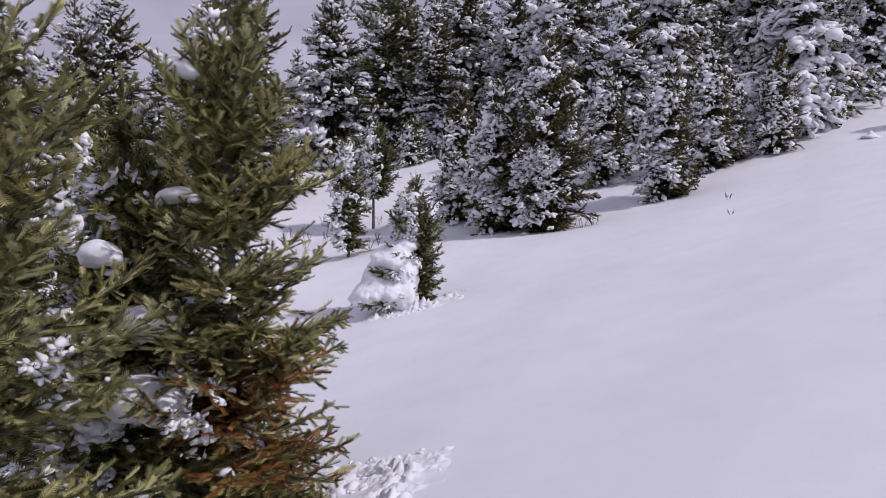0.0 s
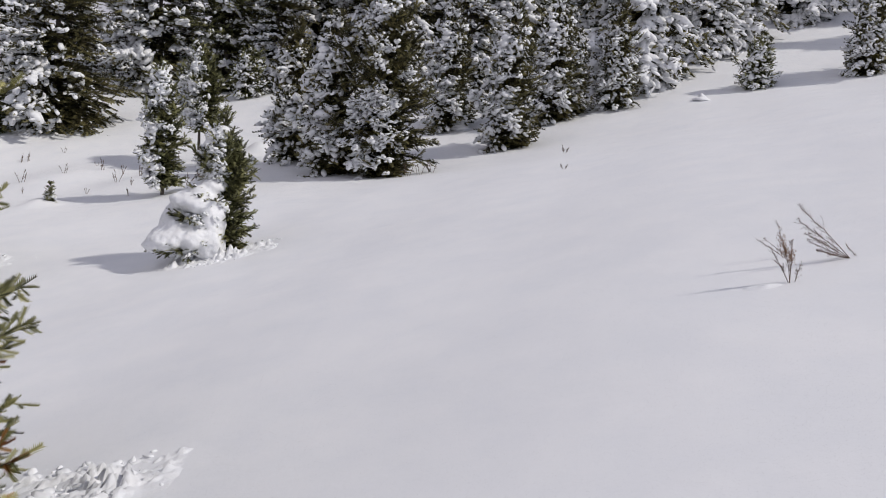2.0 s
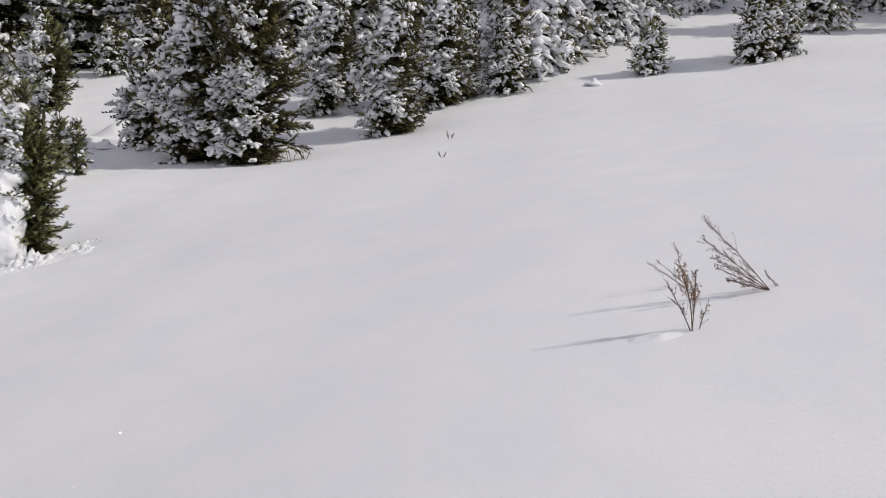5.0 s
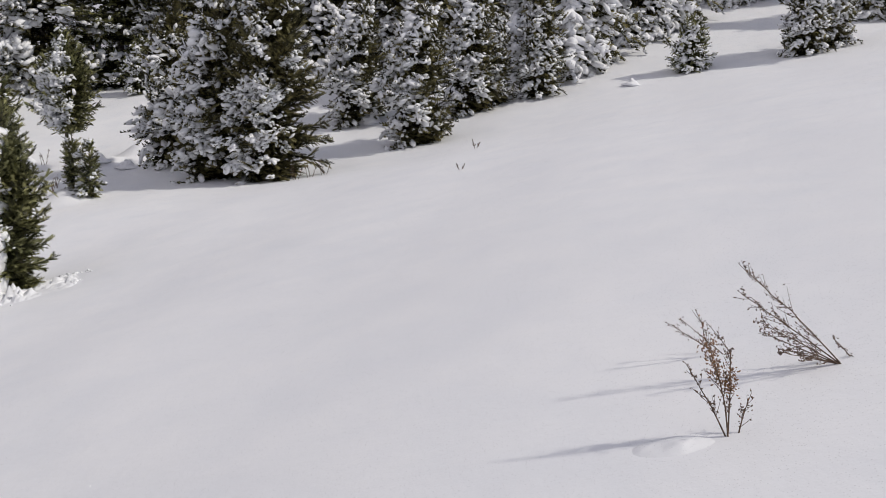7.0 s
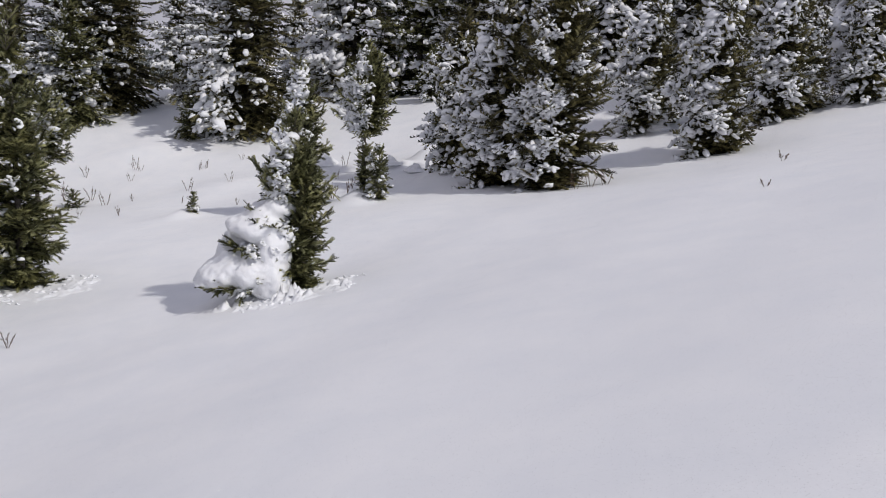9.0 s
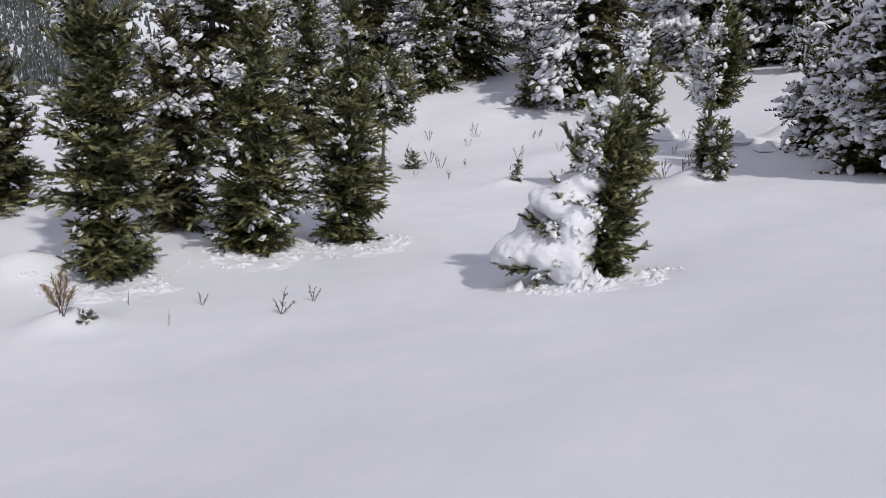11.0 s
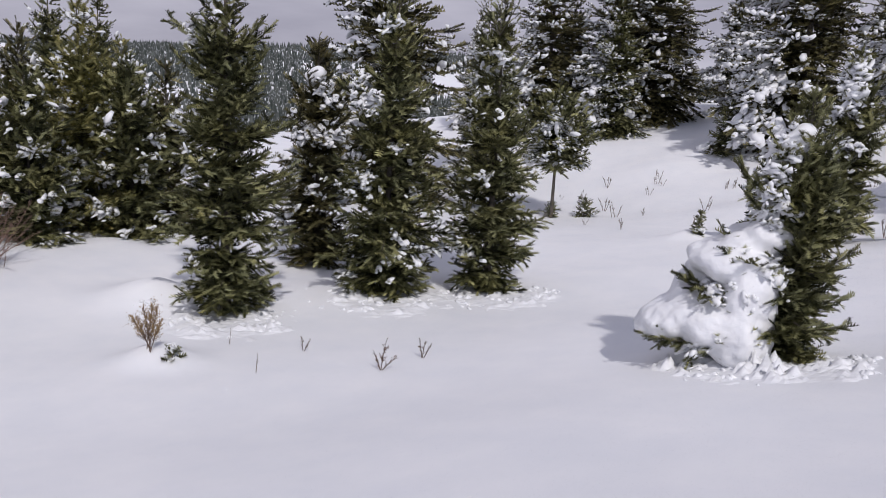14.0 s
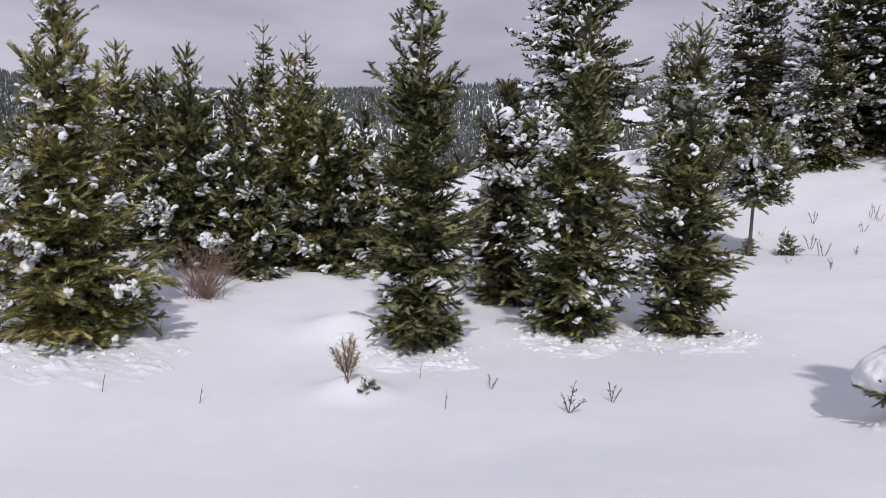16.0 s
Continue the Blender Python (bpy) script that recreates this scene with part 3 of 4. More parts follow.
for cx, cy, cz, w, d, hh in [(-2.1, 5.7, 0.84, 0.15, 0.12, 0.07), (-1.78, 5.5, -0.05, 0.24, 0.2, 0.12), (-1.56, 5.75, 2.02, 0.13, 0.1, 0.06), (-1.56, 5.65, 1.22, 0.15, 0.1, 0.045), (-1.75, 5.6, 0.42, 0.17, 0.14, 0.11)]:
    dz = cz - float(ground(cx, cy))
    snow_bank("snow_clump", cx, cy, 0.0, [(0, 0, dz, w, d, hh), (0.6 * w, -0.2 * d, dz - 0.5 * hh, 0.7 * w, 0.7 * d, hh), (-0.6 * w, 0.1, dz - 0.8 * hh, 0.7 * w, 0.8 * d, 0.9 * hh)],
              "lump of snow caught among a fir's boughs", int(100 * abs(cx)))
snow_bank("snow_bank", -0.42, 15.6, radians(198), [
    (0.52, 0.06, 0.9, 0.4, 0.42, 0.19), (0.42, 0.22, 0.9, 0.32, 0.28, 0.2), (0.34, -0.05, 1.05, 0.34, 0.38, 0.2), (0.18, 0.08, 1.18, 0.22, 0.28, 0.17),
    (0.26, 0.26, 0.6, 0.25, 0.26, 0.42), (0.28, 0.28, 0.25, 0.3, 0.27, 0.36), (0.3, -0.05, 0.55, 0.32, 0.4, 0.5), (0.62, -0.14, 0.66, 0.32, 0.34, 0.24), (0.8, -0.1, 0.52, 0.24, 0.36, 0.22),
    (0.5, 0.05, 0.32, 0.45, 0.5, 0.32), (0.7, 0.05, 0.34, 0.38, 0.48, 0.26), (0.86, 0.05, 0.27, 0.34, 0.46, 0.22), (1.0, 0.05, 0.21, 0.28, 0.42, 0.17), (1.14, 0.03, 0.14, 0.19, 0.36, 0.1)], "thick drifted snow hanging over a fir's side", 3)
broken_snow("snow_crumbs", -0.4, 15.3, 1.15, 0.85, 0.19, 6, "broken crumbling snow round a fir's foot")

snow_clods(-0.42, 15.55, 0.42, 1.05, 400, 0.05, 4, "loose clods of snow fallen round a fir's foot", -150, 30)

# ---- the group of firs beyond the hollow ----
G1 = "green firs in the hollow"
fir("fir_tree", -7.2, 13.65, "tall narrow green fir with a bare pointed top", group=G1, seed=31, h=5.3, r=0.98, detail="mid", shoot=0.14, per_m=40,
    foot=0.02, columnar=0.7, load=0.1, dust=0.2, leaders=1, skirt=0.42, crest=0.3, lift=1, bias=0.8, ragged=1.0)
fir("fir_tree", -6.75, 16.15, "full green fir with snow on its windward boughs", group=G1, seed=32, h=4.7, r=1.08, detail="mid", shoot=0.14, per_m=40,
    foot=0.02, columnar=0.8, load=0.26, dust=0.2, leaders=2, bias=0.85, crest=0.3, lift=1)
fir("fir_tree", -5.75, 17.45, "narrow green fir leaning on its neighbour", group=G1, seed=33, h=4.4, r=0.82, detail="mid", shoot=0.14, per_m=42,
    foot=0.02, columnar=0.8, load=0.13, dust=0.3, leaders=2, crest=0.3, lift=1, bias=0.8)
fir("fir_tree", -9.1, 16.5, "dark green fir with a block of snow on its top", group=G1, seed=34, h=3.85, r=0.74, detail="mid", shoot=0.17, per_m=38,
    foot=0.03, columnar=0.5, load=0.3, dust=0.3, green=M_DEEP)
fir("fir_tree", -8.92, 9.3, "broad bushy green fir with three pointed leaders", group=G1, seed=35, h=4.45, r=1.18, detail="mid", shoot=0.15, per_m=36,
    foot=0.02, columnar=0.8, load=0.24, dust=0.2, leaders=3, green=M_OLIVE, bias=0.7, skirt=0.8)
broken_snow("snow_crumbs", -6.75, 13.45, 1.15, 1.0, 0.08, 7, "broken crumbling snow round a fir's foot", step=0.045)
broken_snow("snow_crumbs", -6.35, 15.9, 1.2, 1.1, 0.1, 8, "broken crumbling snow round a fir's foot", step=0.045)
broken_snow("snow_crumbs", -5.3, 17.3, 1.1, 0.9, 0.09, 9, "broken crumbling snow round a fir's foot", step=0.045)
broken_snow("snow_crumbs", -8.1, 9.4, 1.5, 1.5, 0.07, 10, "broken crumbling snow round a fir's foot", step=0.05)
for cx, cy, c0, c1, seed in [(-7.2, 13.6, 0.5, 1.2, 21), (-6.75, 16.1, 0.5, 1.3, 22), (-5.75, 17.4, 0.45, 1.2, 23), (-8.92, 9.25, 0.8, 1.6, 24)]:
    snow_clods(cx, cy, c0, c1, 220, 0.065, seed, "loose clods of snow fallen round a fir's foot", -130, 60)
fir("fir_tree", -11.2, 26.1, "lone fir with a bare lower trunk and a snow cap", seed=36, h=3.6, r=1.25, detail="mid", shoot=0.19, per_m=34,
    foot=0.05, columnar=0.8, load=0.38, dust=0.6, bare=1.45, droop=0.0, bias=0.3)

# ---- the thicket to the side ----
G2 = "firs of the thicket"
for k, (tx, ty, th, tr, tm) in enumerate([(-12.6, 12.75, 2.95, 0.75, M_GREEN), (-12.6, 14.6, 3.4, 0.72, M_GREEN), (-13.05, 15.5, 3.25, 0.6, M_DEEP),
                                          (-13.7, 12.0, 4.05, 0.85, M_GREEN), (-13.5, 14.0, 4.25, 0.8, M_OLIVE), (-16.6, 11.2, 4.3, 0.8, M_OLIVE),
                                          (-15.5, 11.7, 3.8, 0.75, M_GREEN), (-14.8, 9.1, 2.6, 0.8, M_GREEN), (-15.2, 13.4, 3.6, 0.8, M_DEEP), (-14.6, 15.2, 3.7, 0.7, M_OLIVE)]):
    fir("fir_tree", tx, ty, "bushy olive-green fir in a thicket" if tm is M_OLIVE else "bushy dark green fir in a thicket with snow patches", group=G2, seed=50 + k, h=th, r=tr * 1.2,
        detail="mid", shoot=0.18, per_m=28, foot=0.02, columnar=0.5, load=0.2, dust=0.2, green=tm, skirt=0.8)

# ---- the edge of the wood ----
T = dict(detail="far", foot=0.02, spray=0.15, tier_gap=0.058, snap=0.85, ragged=0.9, skirt=0.8)
BIG = [fir_meshes(70, 10.0, 2.6, shoot=0.27, per_m=21, columnar=0.75, droop=0.45, load=0.72, dust=1.0, green=M_DEEP, bias=0.85, lift=-6, **T),
       fir_meshes(71, 9.0, 2.1, shoot=0.31, per_m=22, columnar=0.75, droop=0.5, load=0.85, dust=2.0, green=M_DEEP, bias=0.6, lift=-8, lump=1.1, **T),
       fir_meshes(72, 8.5, 1.7, shoot=0.29, per_m=24, columnar=0.7, droop=0.55, load=0.92, dust=2.0, green=M_DEEP, bias=0.5, lift=-8, lump=1.1, **T),
       fir_meshes(73, 10.0, 2.3, shoot=0.27, per_m=21, columnar=0.75, droop=0.3, load=0.42, dust=1.0, green=M_GREEN, bias=0.7, lift=-4, **T),
       fir_meshes(74, 9.0, 2.7, shoot=0.33, per_m=17, columnar=0.85, droop=0.75, load=1.1, dust=1.5, green=M_DEEP, bias=0.5, lift=-12, lump=1.25, **T)]
SMALL = [fir_meshes(80, 4.5, 1.15, "far", 0.21, 44, 0.01, 0.5, 0.3, load=0.72, dust=0.5, green=M_DEEP, bias=0.92, skirt=0.6),
         fir_meshes(81, 4.0, 1.05, "far", 0.21, 44, 0.01, 0.5, 0.35, load=0.85, dust=0.6, green=M_DEEP, bias=0.75, skirt=0.6),
         fir_meshes(82, 2.0, 0.8, "far", 0.17, 60, 0.01, 0.45, 0.3, load=0.75, dust=1.0, green=M_GREEN, bias=0.5, skirt=0.75)]
KINDS = {"big": [(m, h) for m, h in zip(BIG, (10.0, 9.0, 8.5, 10.0, 9.0))], "small": [(m, h) for m, h in zip(SMALL, (4.5, 4.0, 2.0))]}


def wood_fir(kind, which, x, y, height, label, group, turn):
    meshes, full = KINDS[kind][which]
    return fir("fir_tree", x, y, label, group=group, meshes=meshes, size=height / full, turn=0.25 * math.sin(3 * turn))


L_SMALL = "snow-covered young fir standing at the wood's edge"
G3 = "young firs along the wood's edge"
fir("fir_tree", 3.35, 24.3, "dense young fir with snow on its windward side", group=G3, seed=41, h=5.7, r=1.42, detail="mid", shoot=0.2, per_m=34,
    foot=0.01, columnar=0.55, load=0.5, dust=0.4, green=M_DEEP, bias=0.95, skirt=0.55)
for which, x, y, height, turn in [(1, 0.75, 28.0, 4.3, 0.3), (0, 1.9, 25.6, 4.6, 1.2), (0, 7.55, 26.5, 4.4, 2.0), (0, 9.9, 29.4, 4.3, 0.7), (1, 12.5, 29.7, 3.6, 0.2),
                                  (0, 10.9, 29.9, 3.0, 2.4), (2, 17.4, 28.4, 1.7, 0.4), (1, 20.7, 26.9, 3.4, 1.0), (1, 22.0, 27.4, 3.6, 2.5), (0, 29.5, 28.9, 3.0, 0.1),
                                  (0, 6.4, 30.9, 4.4, 3.0), (2, -1.5, 41.0, 2.2, 0.3)]:
    wood_fir("small", which, x, y, height, L_SMALL, G3, turn)
fir("fir_tree", -2.6, 30.6, "slim fir on a bare stem with snow down one side", seed=43, h=4.0, r=0.95, detail="mid", shoot=0.19, per_m=40, foot=0.05, columnar=0.5,
    load=0.75, dust=0.3, bare=1.2, droop=0.0, bias=1.0)
L_BIG = "tall snow-laden fir of the wood"
G4 = "tall firs of the wood"
for which, x, y, height, turn in [(0, -8.9, 36.8, 11.0, 0.0), (0, -17.3, 37.9, 9.0, 0.4), (3, -3.0, 45.5, 13.0, 0.0), (0, -16.6, 24.3, 11.0, 0.2), (3, -16.8, 29.0, 6.3, 1.0),
                                  (0, -20.1, 36.7, 9.6, 0.1), (0, -16.2, 39.3, 10.0, 0.3), (0, -24.7, 37.0, 5.6, 2.0), (3, -21.6, 16.0, 5.6, 0.5), (3, -21.0, 17.1, 5.4, 1.5),
                                  (4, 14.7, 32.7, 9.0, 0.2), (2, 7.75, 33.9, 7.6, 0.8), (2, 18.3, 34.3, 7.5, 0.5), (1, 27.1, 31.5, 6.5, 1.2), (4, 20.4, 36.0, 8.0, 0.1),
                                  (0, -12.5, 43.0, 10.0, 0.6), (1, -6.2, 44.5, 10.5, 1.6)]:
    wood_fir("big", which, x, y, height, L_BIG, G4, turn)
gen = np.random.default_rng(4)
stood = [(-8.9, 36.8), (-3.0, 45.5), (14.7, 32.7), (7.75, 33.9), (18.3, 34.3), (20.4, 36.0), (27.1, 31.5), (-12.5, 43), (-6.2, 44.5)]
tries = 0
while len(stood) < 68 and tries < 4000:
    tries += 1
    x, y = gen.uniform(-30, 52), gen.uniform(14, 66)
    edge = 36.0 + 8.0 * math.exp(-((x + 1.0) / 7.0) ** 2) if x < 12 else 36.0 + 0.02 * (x - 12)
    if x > 16:
        edge = max(37.0 - 0.74 * (x - 19), 14.0)
    if y < edge or y > edge + 22 or math.atan2(-(x - 2.2), y - 8.5) > radians(40) or min(math.hypot(x - a, y - b) for a, b in stood) < 2.7:
        continue
    stood.append((x, y))
    wood_fir("big", int(gen.choice((0, 1, 2, 2, 1, 3, 4))), x, y, gen.uniform(5.0, 7.2) if x < -3.5 else gen.uniform(7.5, 11.5), L_BIG, G4, gen.normal(0, 0.5))

cap = snow_drape("snow_clump", -9.12, 16.4, [(0.0, 0.0, 3.35, 0.2, 0.2, 0.14), (0.12, -0.02, 3.42, 0.14, 0.16, 0.12), (-0.14, 0.0, 3.1, 0.15, 0.15, 0.1)], "block of snow caught on a fir's top", 8)
top = snow_drape("snow_clump", -0.5, 15.6, [(-0.05, 0.0, 2.02, 0.2, 0.15, 0.13), (0.06, 0.0, 2.1, 0.13, 0.12, 0.1), (-0.15, 0.0, 1.85, 0.12, 0.12, 0.1)], "cap of snow caught on a small fir's top", 9)
for clump in (cap, top):
    fuse = clump.modifiers.new("fuse", "REMESH")
    fuse.mode, fuse.voxel_size, fuse.use_smooth_shade = "VOXEL", 0.03, True

# ---- saplings in the snow ----
for x, y, hh, rr, label in [(-0.75, 23.6, 1.2, 0.3, "slim fir sapling rising from a snow mound"), (-1.15, 23.9, 1.35, 0.22, "thin fir sapling beside a snow mound"),
                            (-10.8, 35.5, 1.9, 0.6, "small fir before the tall dark ones"), (-5.68, 24.2, 0.5, 0.14, "tiny fir sapling poking out of a snow mound"),
                            (-10.7, 27.0, 0.55, 0.4, "low fir bush beside a bare trunk"), (-11.3, 26.2, 0.45, 0.3, "low fir bush beside a bare trunk"),
                            (-5.36, 12.02, 0.13, 0.06, "tiny fir sapling on a snow mound")]:
    fir("fir_sapling", x, y, label, seed=int(90 + 10 * abs(x)), h=hh, r=rr, detail="mid", shoot=0.08 if hh < 0.8 else 0.13, per_m=34 if hh > 0.8 else 46, foot=0.02, columnar=0.6,
        load=0.2, dust=0.06)


# ---- dry plants ----
def stem_path(root, way, length, bend, n=9):
    s = np.linspace(0, 1, n)[:, None]
    return np.asarray(root) + np.asarray(way) * s * length + np.asarray(bend) * (s ** 2) * length


def dry_plant(name, x, y, stems, label, seed, thick=0.004, side=12, bud=0.006, seeds=0.0, spread=0.5, sink=0.01, category="dry plant", tuft=None, wood_mat=M_TWIG, head_mat=M_SEED):
    """A withered plant: stems, each (azimuth, lean from upright, length, azimuth of the bend, bend), with side twigs and dry buds."""
    gen = np.random.default_rng(seed)
    base = new(name)
    base.location = (x, y, float(ground(x, y)) - sink)
    wood, heads, rusted = Pile(), Pile(), Pile()
    tv, tf = BLOBS[0][0]

    def dot(p, s, pile):
        a = unit(gen.normal(0, 1, 3))
        b = unit(np.cross(a, gen.normal(0, 1, 3)))
        pile.stamp(tv, tf, p[None], (a * s * 1.4)[None], (b * s * 0.8)[None], (np.cross(a, b) * s)[None])

    for ox, oy, azi, lean, length, bazi, bend in stems:
        w = np.array((math.cos(radians(azi)) * math.sin(radians(lean)), math.sin(radians(azi)) * math.sin(radians(lean)), math.cos(radians(lean))))
        b = np.array((math.cos(radians(bazi)), math.sin(radians(bazi)), 0.15)) * bend
        pts = stem_path((ox, oy, 0), w, length, b, 12) + gen.normal(0, 0.006 * length, (12, 3)) * np.linspace(0, 1, 12)[:, None]
        wood.tube(pts, thick * np.linspace(1, 0.3, 12), 5)
        for _ in range(int(side * length / 0.4)):
            u = gen.uniform(0.2, 0.95)
            k = int(u * 11)
            p = pts[k] + (pts[min(k + 1, 11)] - pts[k]) * (u * 11 - k)
            t = unit(pts[min(k + 1, 11)] - pts[k])
            d = unit(t + spread * 1.6 * unit(gen.normal(0, 1, 3)))
            ln = length * gen.uniform(0.08, 0.26) * (1.15 - u) + 0.015
            q = stem_path(p, d, ln, (0, 0, gen.uniform(0, 0.3)), 5)
            wood.tube(q, thick * 0.45 * np.linspace(1, 0.4, 5), 3)
            for c in q[1:]:
                if gen.random() < 0.8:
                    dot(c + gen.normal(0, 0.004, 3), bud * gen.uniform(0.5, 1.1), rusted if gen.random() < seeds and u > 0.35 else heads)
        if tuft and length > 0.28:
            for _ in range(150 if tuft[1] < 0.9 else 130):
                u = gen.uniform(*tuft) * 11
                k = int(u)
                dot(pts[k] + (pts[k + 1] - pts[k]) * (u - k) + gen.normal(0, 0.015 if tuft[1] < 0.9 else 0.03, 3), bud * gen.uniform(0.5, 0.95), rusted)
        for c in pts[3:]:
            dot(c + gen.normal(0, 0.004, 3), bud * gen.uniform(0.5, 1.0), heads)
    tagged(part("stalk", wood.mesh("stalk", wood_mat, True), base), kind="stuff")
    tagged(part("withered_foliage", heads.mesh("withered_foliage", wood_mat, True), base), kind="stuff")
    if rusted.n:
        tagged(part("withered_bloom", rusted.mesh("withered_bloom", head_mat, True), base, "rusty brown dry seed heads"), kind="stuff")
    return tagged(base, label, category)


dry_plant("dry_plant", 4.12, 6.5, [(0, 0, 165, 10, 0.42, 170, 0.2), (-0.004, 0.004, 150, 28, 0.27, 160, 0.12), (0.0, 0.004, 120, 3, 0.30, 180, 0.05), (0.035, 0, 20, 8, 0.15, 20, 0.14)],
          "upright withered weed with rusty seed heads in snow", 61, thick=0.003, side=21, bud=0.0048, seeds=0.3, spread=0.4, tuft=(0.5, 0.78))
dry_plant("dry_plant", 4.74, 6.72, [(0, 0, 165, 46, 0.50, 150, 0.14), (0, 0, 162, 57, 0.45, 120, 0.1), (0, 0.002, 172, 65, 0.38, 130, 0.06), (0.0, 0.004, 160, 72, 0.32, 60, 0.05), (0.01, 0.01, 175, 79, 0.26, 200, 0.1), (0, 0.02, 150, 82, 0.2, 150, 0.1), (0.08, 0.03, 170, 40, 0.12, 200, 0.3)],
          "withered branching weed lying low over snow", 62, thick=0.003, side=22, bud=0.0048, spread=0.4)
dry_plant("dry_plant", 4.50, 7.08, [(0, 0, 150, 55, 0.22, 90, 0.1), (-0.02, 0.02, 170, 60, 0.25, 120, 0.1), (0.03, 0, 120, 40, 0.15, 150, 0.2)], "thin withered twig lying on snow", 63, thick=0.0025, side=14, bud=0.0045)
for x, y, rx, ry, heap in [(3.95, 6.55, 0.2, 0.12, 0.008)]:
    broken_snow("snow_drift", x, y, rx, ry, 0.011, int(x * 10), "little crumbling ridge of snow beside a dry plant", turn=-0.3, step=0.009, heap=heap)
dry_plant("dry_plant", -5.55, 11.85, [(0, 0, 100, 8, 0.5, 90, 0.1), (0.0, 0.02, 180, 22, 0.5, 150, 0.1), (0.03, 0, 20, 18, 0.42, 30, 0.1), (-0.05, 0.03, 200, 30, 0.4, 170, 0.1), (-0.06, 0, 130, 15, 0.55, 110, 0.05), (-0.04, 0.04, 240, 25, 0.42, 200, 0.1)],
          "tufted straw-brown weed on a snow mound", 64, thick=0.005, side=44, bud=0.0075, seeds=0.85, tuft=(0.45, 0.95), head_mat=M_STRAW)
dry_plant("dry_plant", -3.72, 13.6, [(0, 0, 0, 6, 0.38, 0, 0.1), (0, 0, 180, 35, 0.22, 150, 0.1), (0, 0.01, 20, 38, 0.24, 60, 0.1)], "small withered weed in open snow", 65, thick=0.006, side=14, bud=0.009)
dry_plant("dry_plant", -3.75, 14.23, [(0, 0, 160, 25, 0.22, 150, 0.1), (0.02, 0, 30, 20, 0.2, 60, 0.1), (0, 0, 90, 5, 0.2, 60, 0.1)], "small withered weed in open snow", 66, thick=0.005, side=14, bud=0.008)
dry_plant("dry_plant", -5.05, 13.5, [(0, 0, 160, 25, 0.18, 150, 0.1), (0.02, 0, 30, 20, 0.18, 60, 0.1)], "small withered weed in open snow", 67, thick=0.005, side=14, bud=0.007)
dry_plant("dry_plant", 6.15, 16.9, [(0, 0, 160, 25, 0.12, 150, 0.1), (0.04, 0, 30, 30, 0.12, 60, 0.1)], "dry weed tips poking out of snow", 68, thick=0.006, side=16, bud=0.010)
dry_plant("dry_plant", 8.0, 22.1, [(0, 0, 160, 15, 0.24, 150, 0.1), (0.04, 0, 30, 30, 0.18, 60, 0.1)], "dry weed tips poking out of snow", 69, thick=0.006, side=16, bud=0.012)
gen = np.random.default_rng(77)
weed = [dry_plant("dry_weed", 3.9 + 0.35 * k, 23.3 + 0.1 * k, [(0, 0, 160, 12, 0.35, 150, 0.1), (0.05, 0, 30, 20, 0.3, 60, 0.1), (-0.06, 0.03, 220, 22, 0.28, 60, 0.1)], "thin dry weed stalks in snow", 100 + k, thick=0.007, side=9, bud=0.010)
        for k in range(3)]
for w in weed:
    tagged(w, group="dry weeds across the snow")
for k in range(42):
    x, y = gen.uniform(-13, -2), gen.uniform(24.5, 34)
    copy_thing(weed[k % 3], Matrix.LocRotScale((x, y, float(ground(x, y)) - 0.01), Euler((0, 0, gen.uniform(0, 6.28))), None) @ Matrix.Scale(gen.uniform(0.5, 1.3), 4))
for x, y in [(-6.7, 9.4), (-6.0, 10.3), (-4.6, 12.6), (-5.9, 13.0), (-8.8, 10.4)]:
    dry_plant("dry_stalk", x, y, [(0, 0, 130, 14, 0.2, 150, 0.1)], "single dry stalk in snow", int(abs(x) * 30), thick=0.005, side=3, bud=0.006)

# bare shrub between the firs
gen = np.random.default_rng(31)
stems = [(gen.normal(0, 0.12), gen.normal(0, 0.12), gen.uniform(0, 360), gen.uniform(10, 62), gen.uniform(0.6, 1.25), gen.uniform(0, 360), gen.uniform(0, 0.2)) for _ in range(80)]
dry_plant("bare_shrub", -10.9, 11.5, stems, "leafless brown shrub of many arching twigs", 32, thick=0.0055, side=9, bud=0.004, category="shrub", wood_mat=M_SHRUB)


# ---- snow-capped stump ----
def snow_cone(x, y, hh, rr, seed, label):
    lumps = [(0.04 * math.sin(5 * q + seed), 0.04 * math.cos(4 * q + seed), hh * q / 8, rr * (1 - q / 9) ** 1.7 + 0.05, rr * (1 - q / 9) ** 1.7 + 0.05, hh * 0.25) for q in range(9)]
    return tagged(snow_bank("snow_hummock", x, y, 0.0, lumps, label, seed), group="snow hummocks")


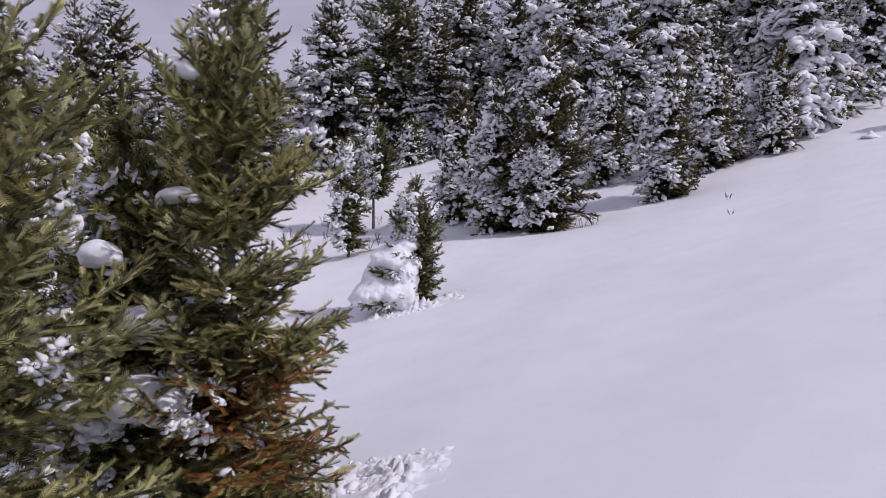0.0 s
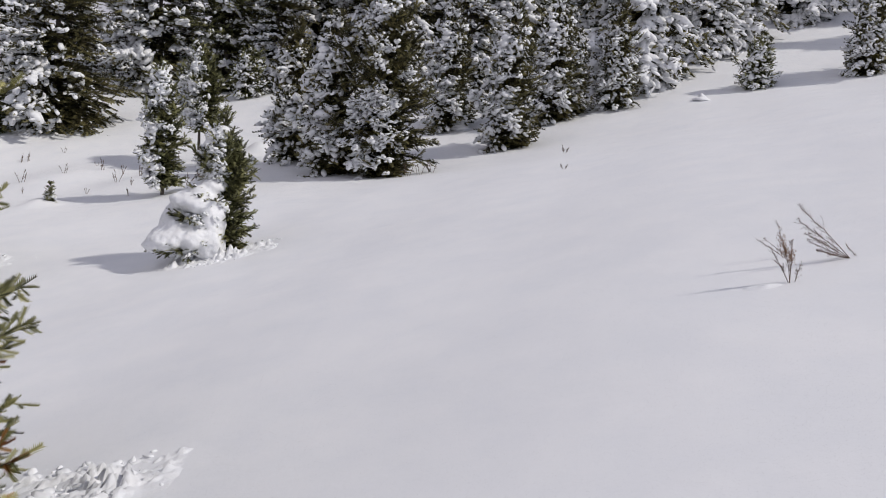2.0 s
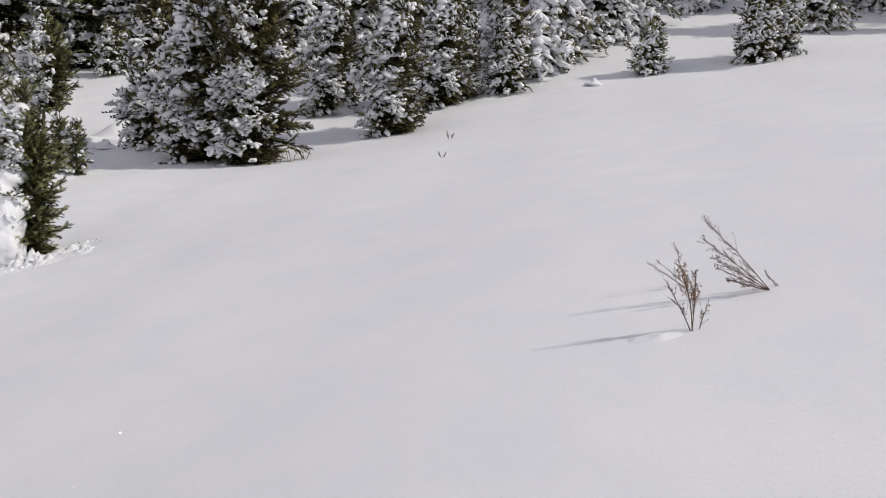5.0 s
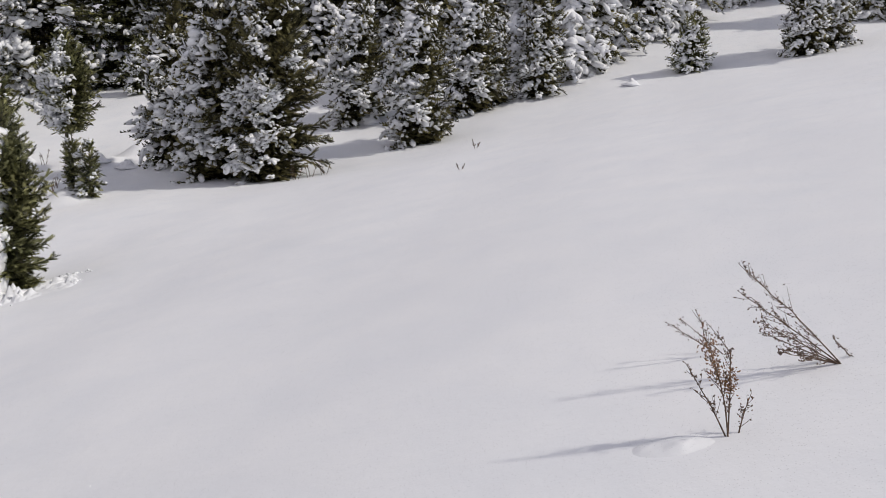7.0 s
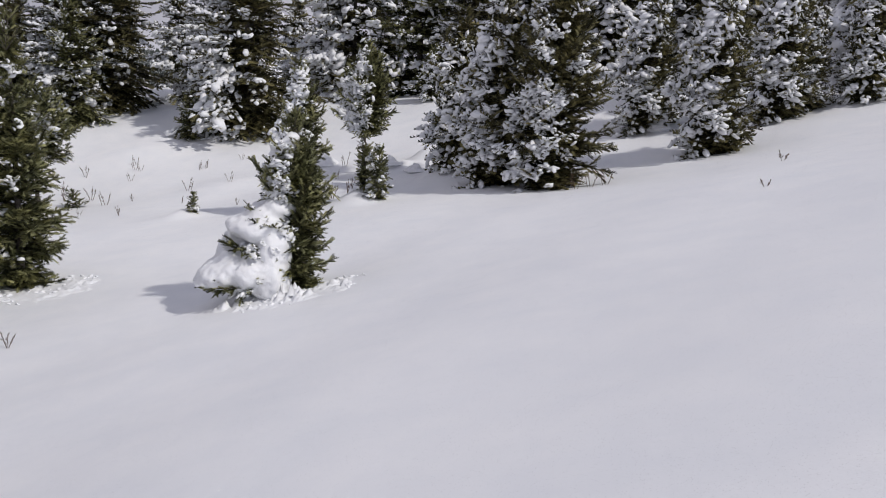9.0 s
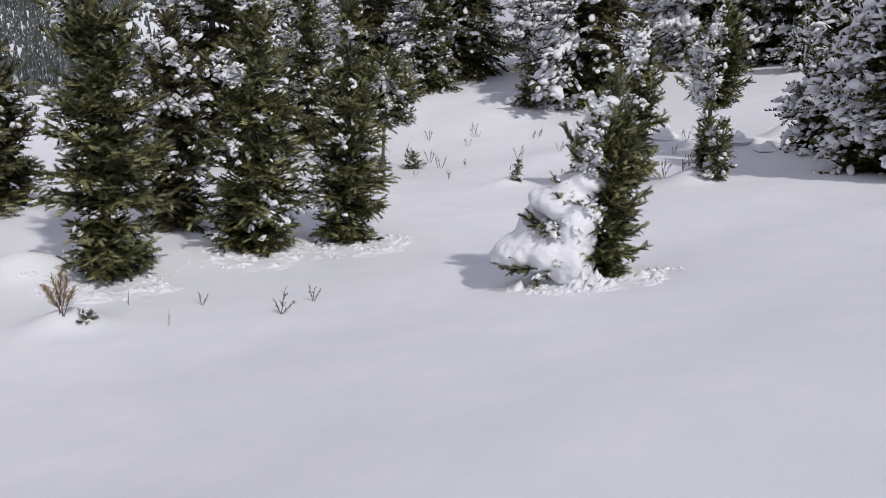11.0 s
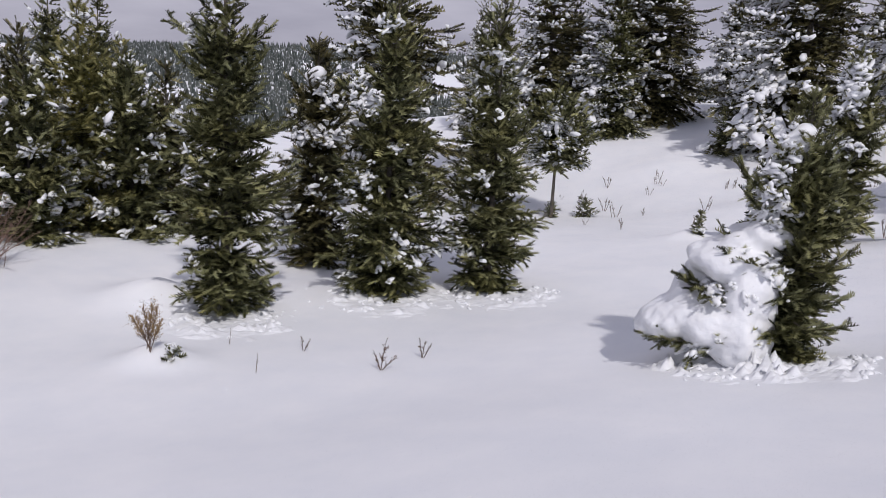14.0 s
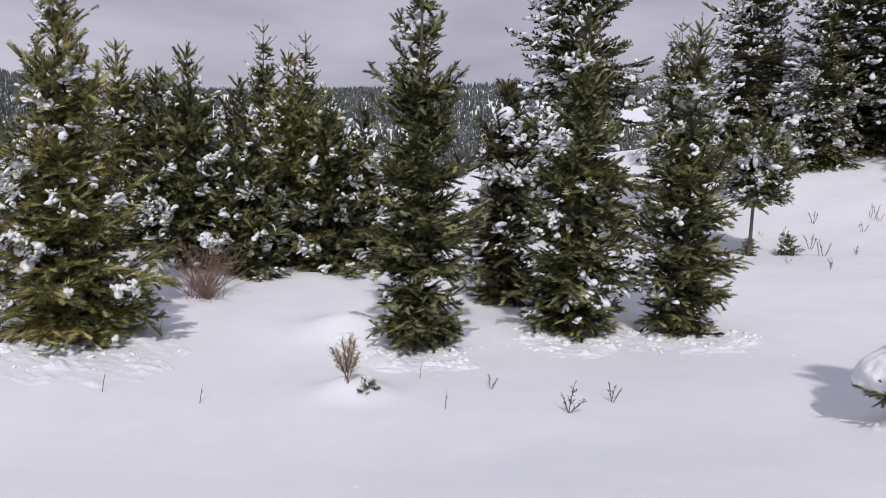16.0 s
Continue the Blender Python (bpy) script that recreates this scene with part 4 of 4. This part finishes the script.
for k, (x, y, hh, rr) in enumerate([(6.85, 30.7, 0.7, 0.4), (15.1, 28.0, 0.2, 0.3), (-1.6, 30.0, 0.25, 0.4), (-0.7, 29.5, 0.22, 0.36), (-4.4, 32.6, 0.4, 0.5)]):
    snow_cone(x, y, hh, rr, k, "snow-buried stump like a white hummock")

# ---- the wooded ridge far off ----
gen = np.random.default_rng(9)
pile = Pile()
ring = np.arange(5) * math.pi * 0.4
tv = np.concatenate([np.stack([np.cos(ring), np.sin(ring), np.zeros(5)], -1), [[0, 0, 1.0]]])
tf = np.array([(k, (k + 1) % 5, 5) for k in range(5)])
count = 42000
bear = np.radians(gen.uniform(25, 115, count))
dist = 110 + 850 * gen.random(count) ** 0.7
fx, fy = -dist * np.sin(bear), 8 + dist * np.cos(bear)
thin = (np.sin(fx * 0.021) + np.sin(fy * 0.027 + 1) + gen.normal(0, 0.8, count) > -0.3) | (dist > 760)
fx, fy, dist = fx[thin], fy[thin], dist[thin]
fh = gen.uniform(3.5, 8.5, len(fx))
fw = fh * gen.uniform(0.15, 0.25, len(fx))
zero = np.zeros(len(fx))
pile.stamp(tv, tf, np.stack([fx, fy, ground(fx, fy) - 0.3], -1), np.stack([fw, zero, zero], -1), np.stack([zero, fw, zero], -1), np.stack([zero, zero, fh], -1))
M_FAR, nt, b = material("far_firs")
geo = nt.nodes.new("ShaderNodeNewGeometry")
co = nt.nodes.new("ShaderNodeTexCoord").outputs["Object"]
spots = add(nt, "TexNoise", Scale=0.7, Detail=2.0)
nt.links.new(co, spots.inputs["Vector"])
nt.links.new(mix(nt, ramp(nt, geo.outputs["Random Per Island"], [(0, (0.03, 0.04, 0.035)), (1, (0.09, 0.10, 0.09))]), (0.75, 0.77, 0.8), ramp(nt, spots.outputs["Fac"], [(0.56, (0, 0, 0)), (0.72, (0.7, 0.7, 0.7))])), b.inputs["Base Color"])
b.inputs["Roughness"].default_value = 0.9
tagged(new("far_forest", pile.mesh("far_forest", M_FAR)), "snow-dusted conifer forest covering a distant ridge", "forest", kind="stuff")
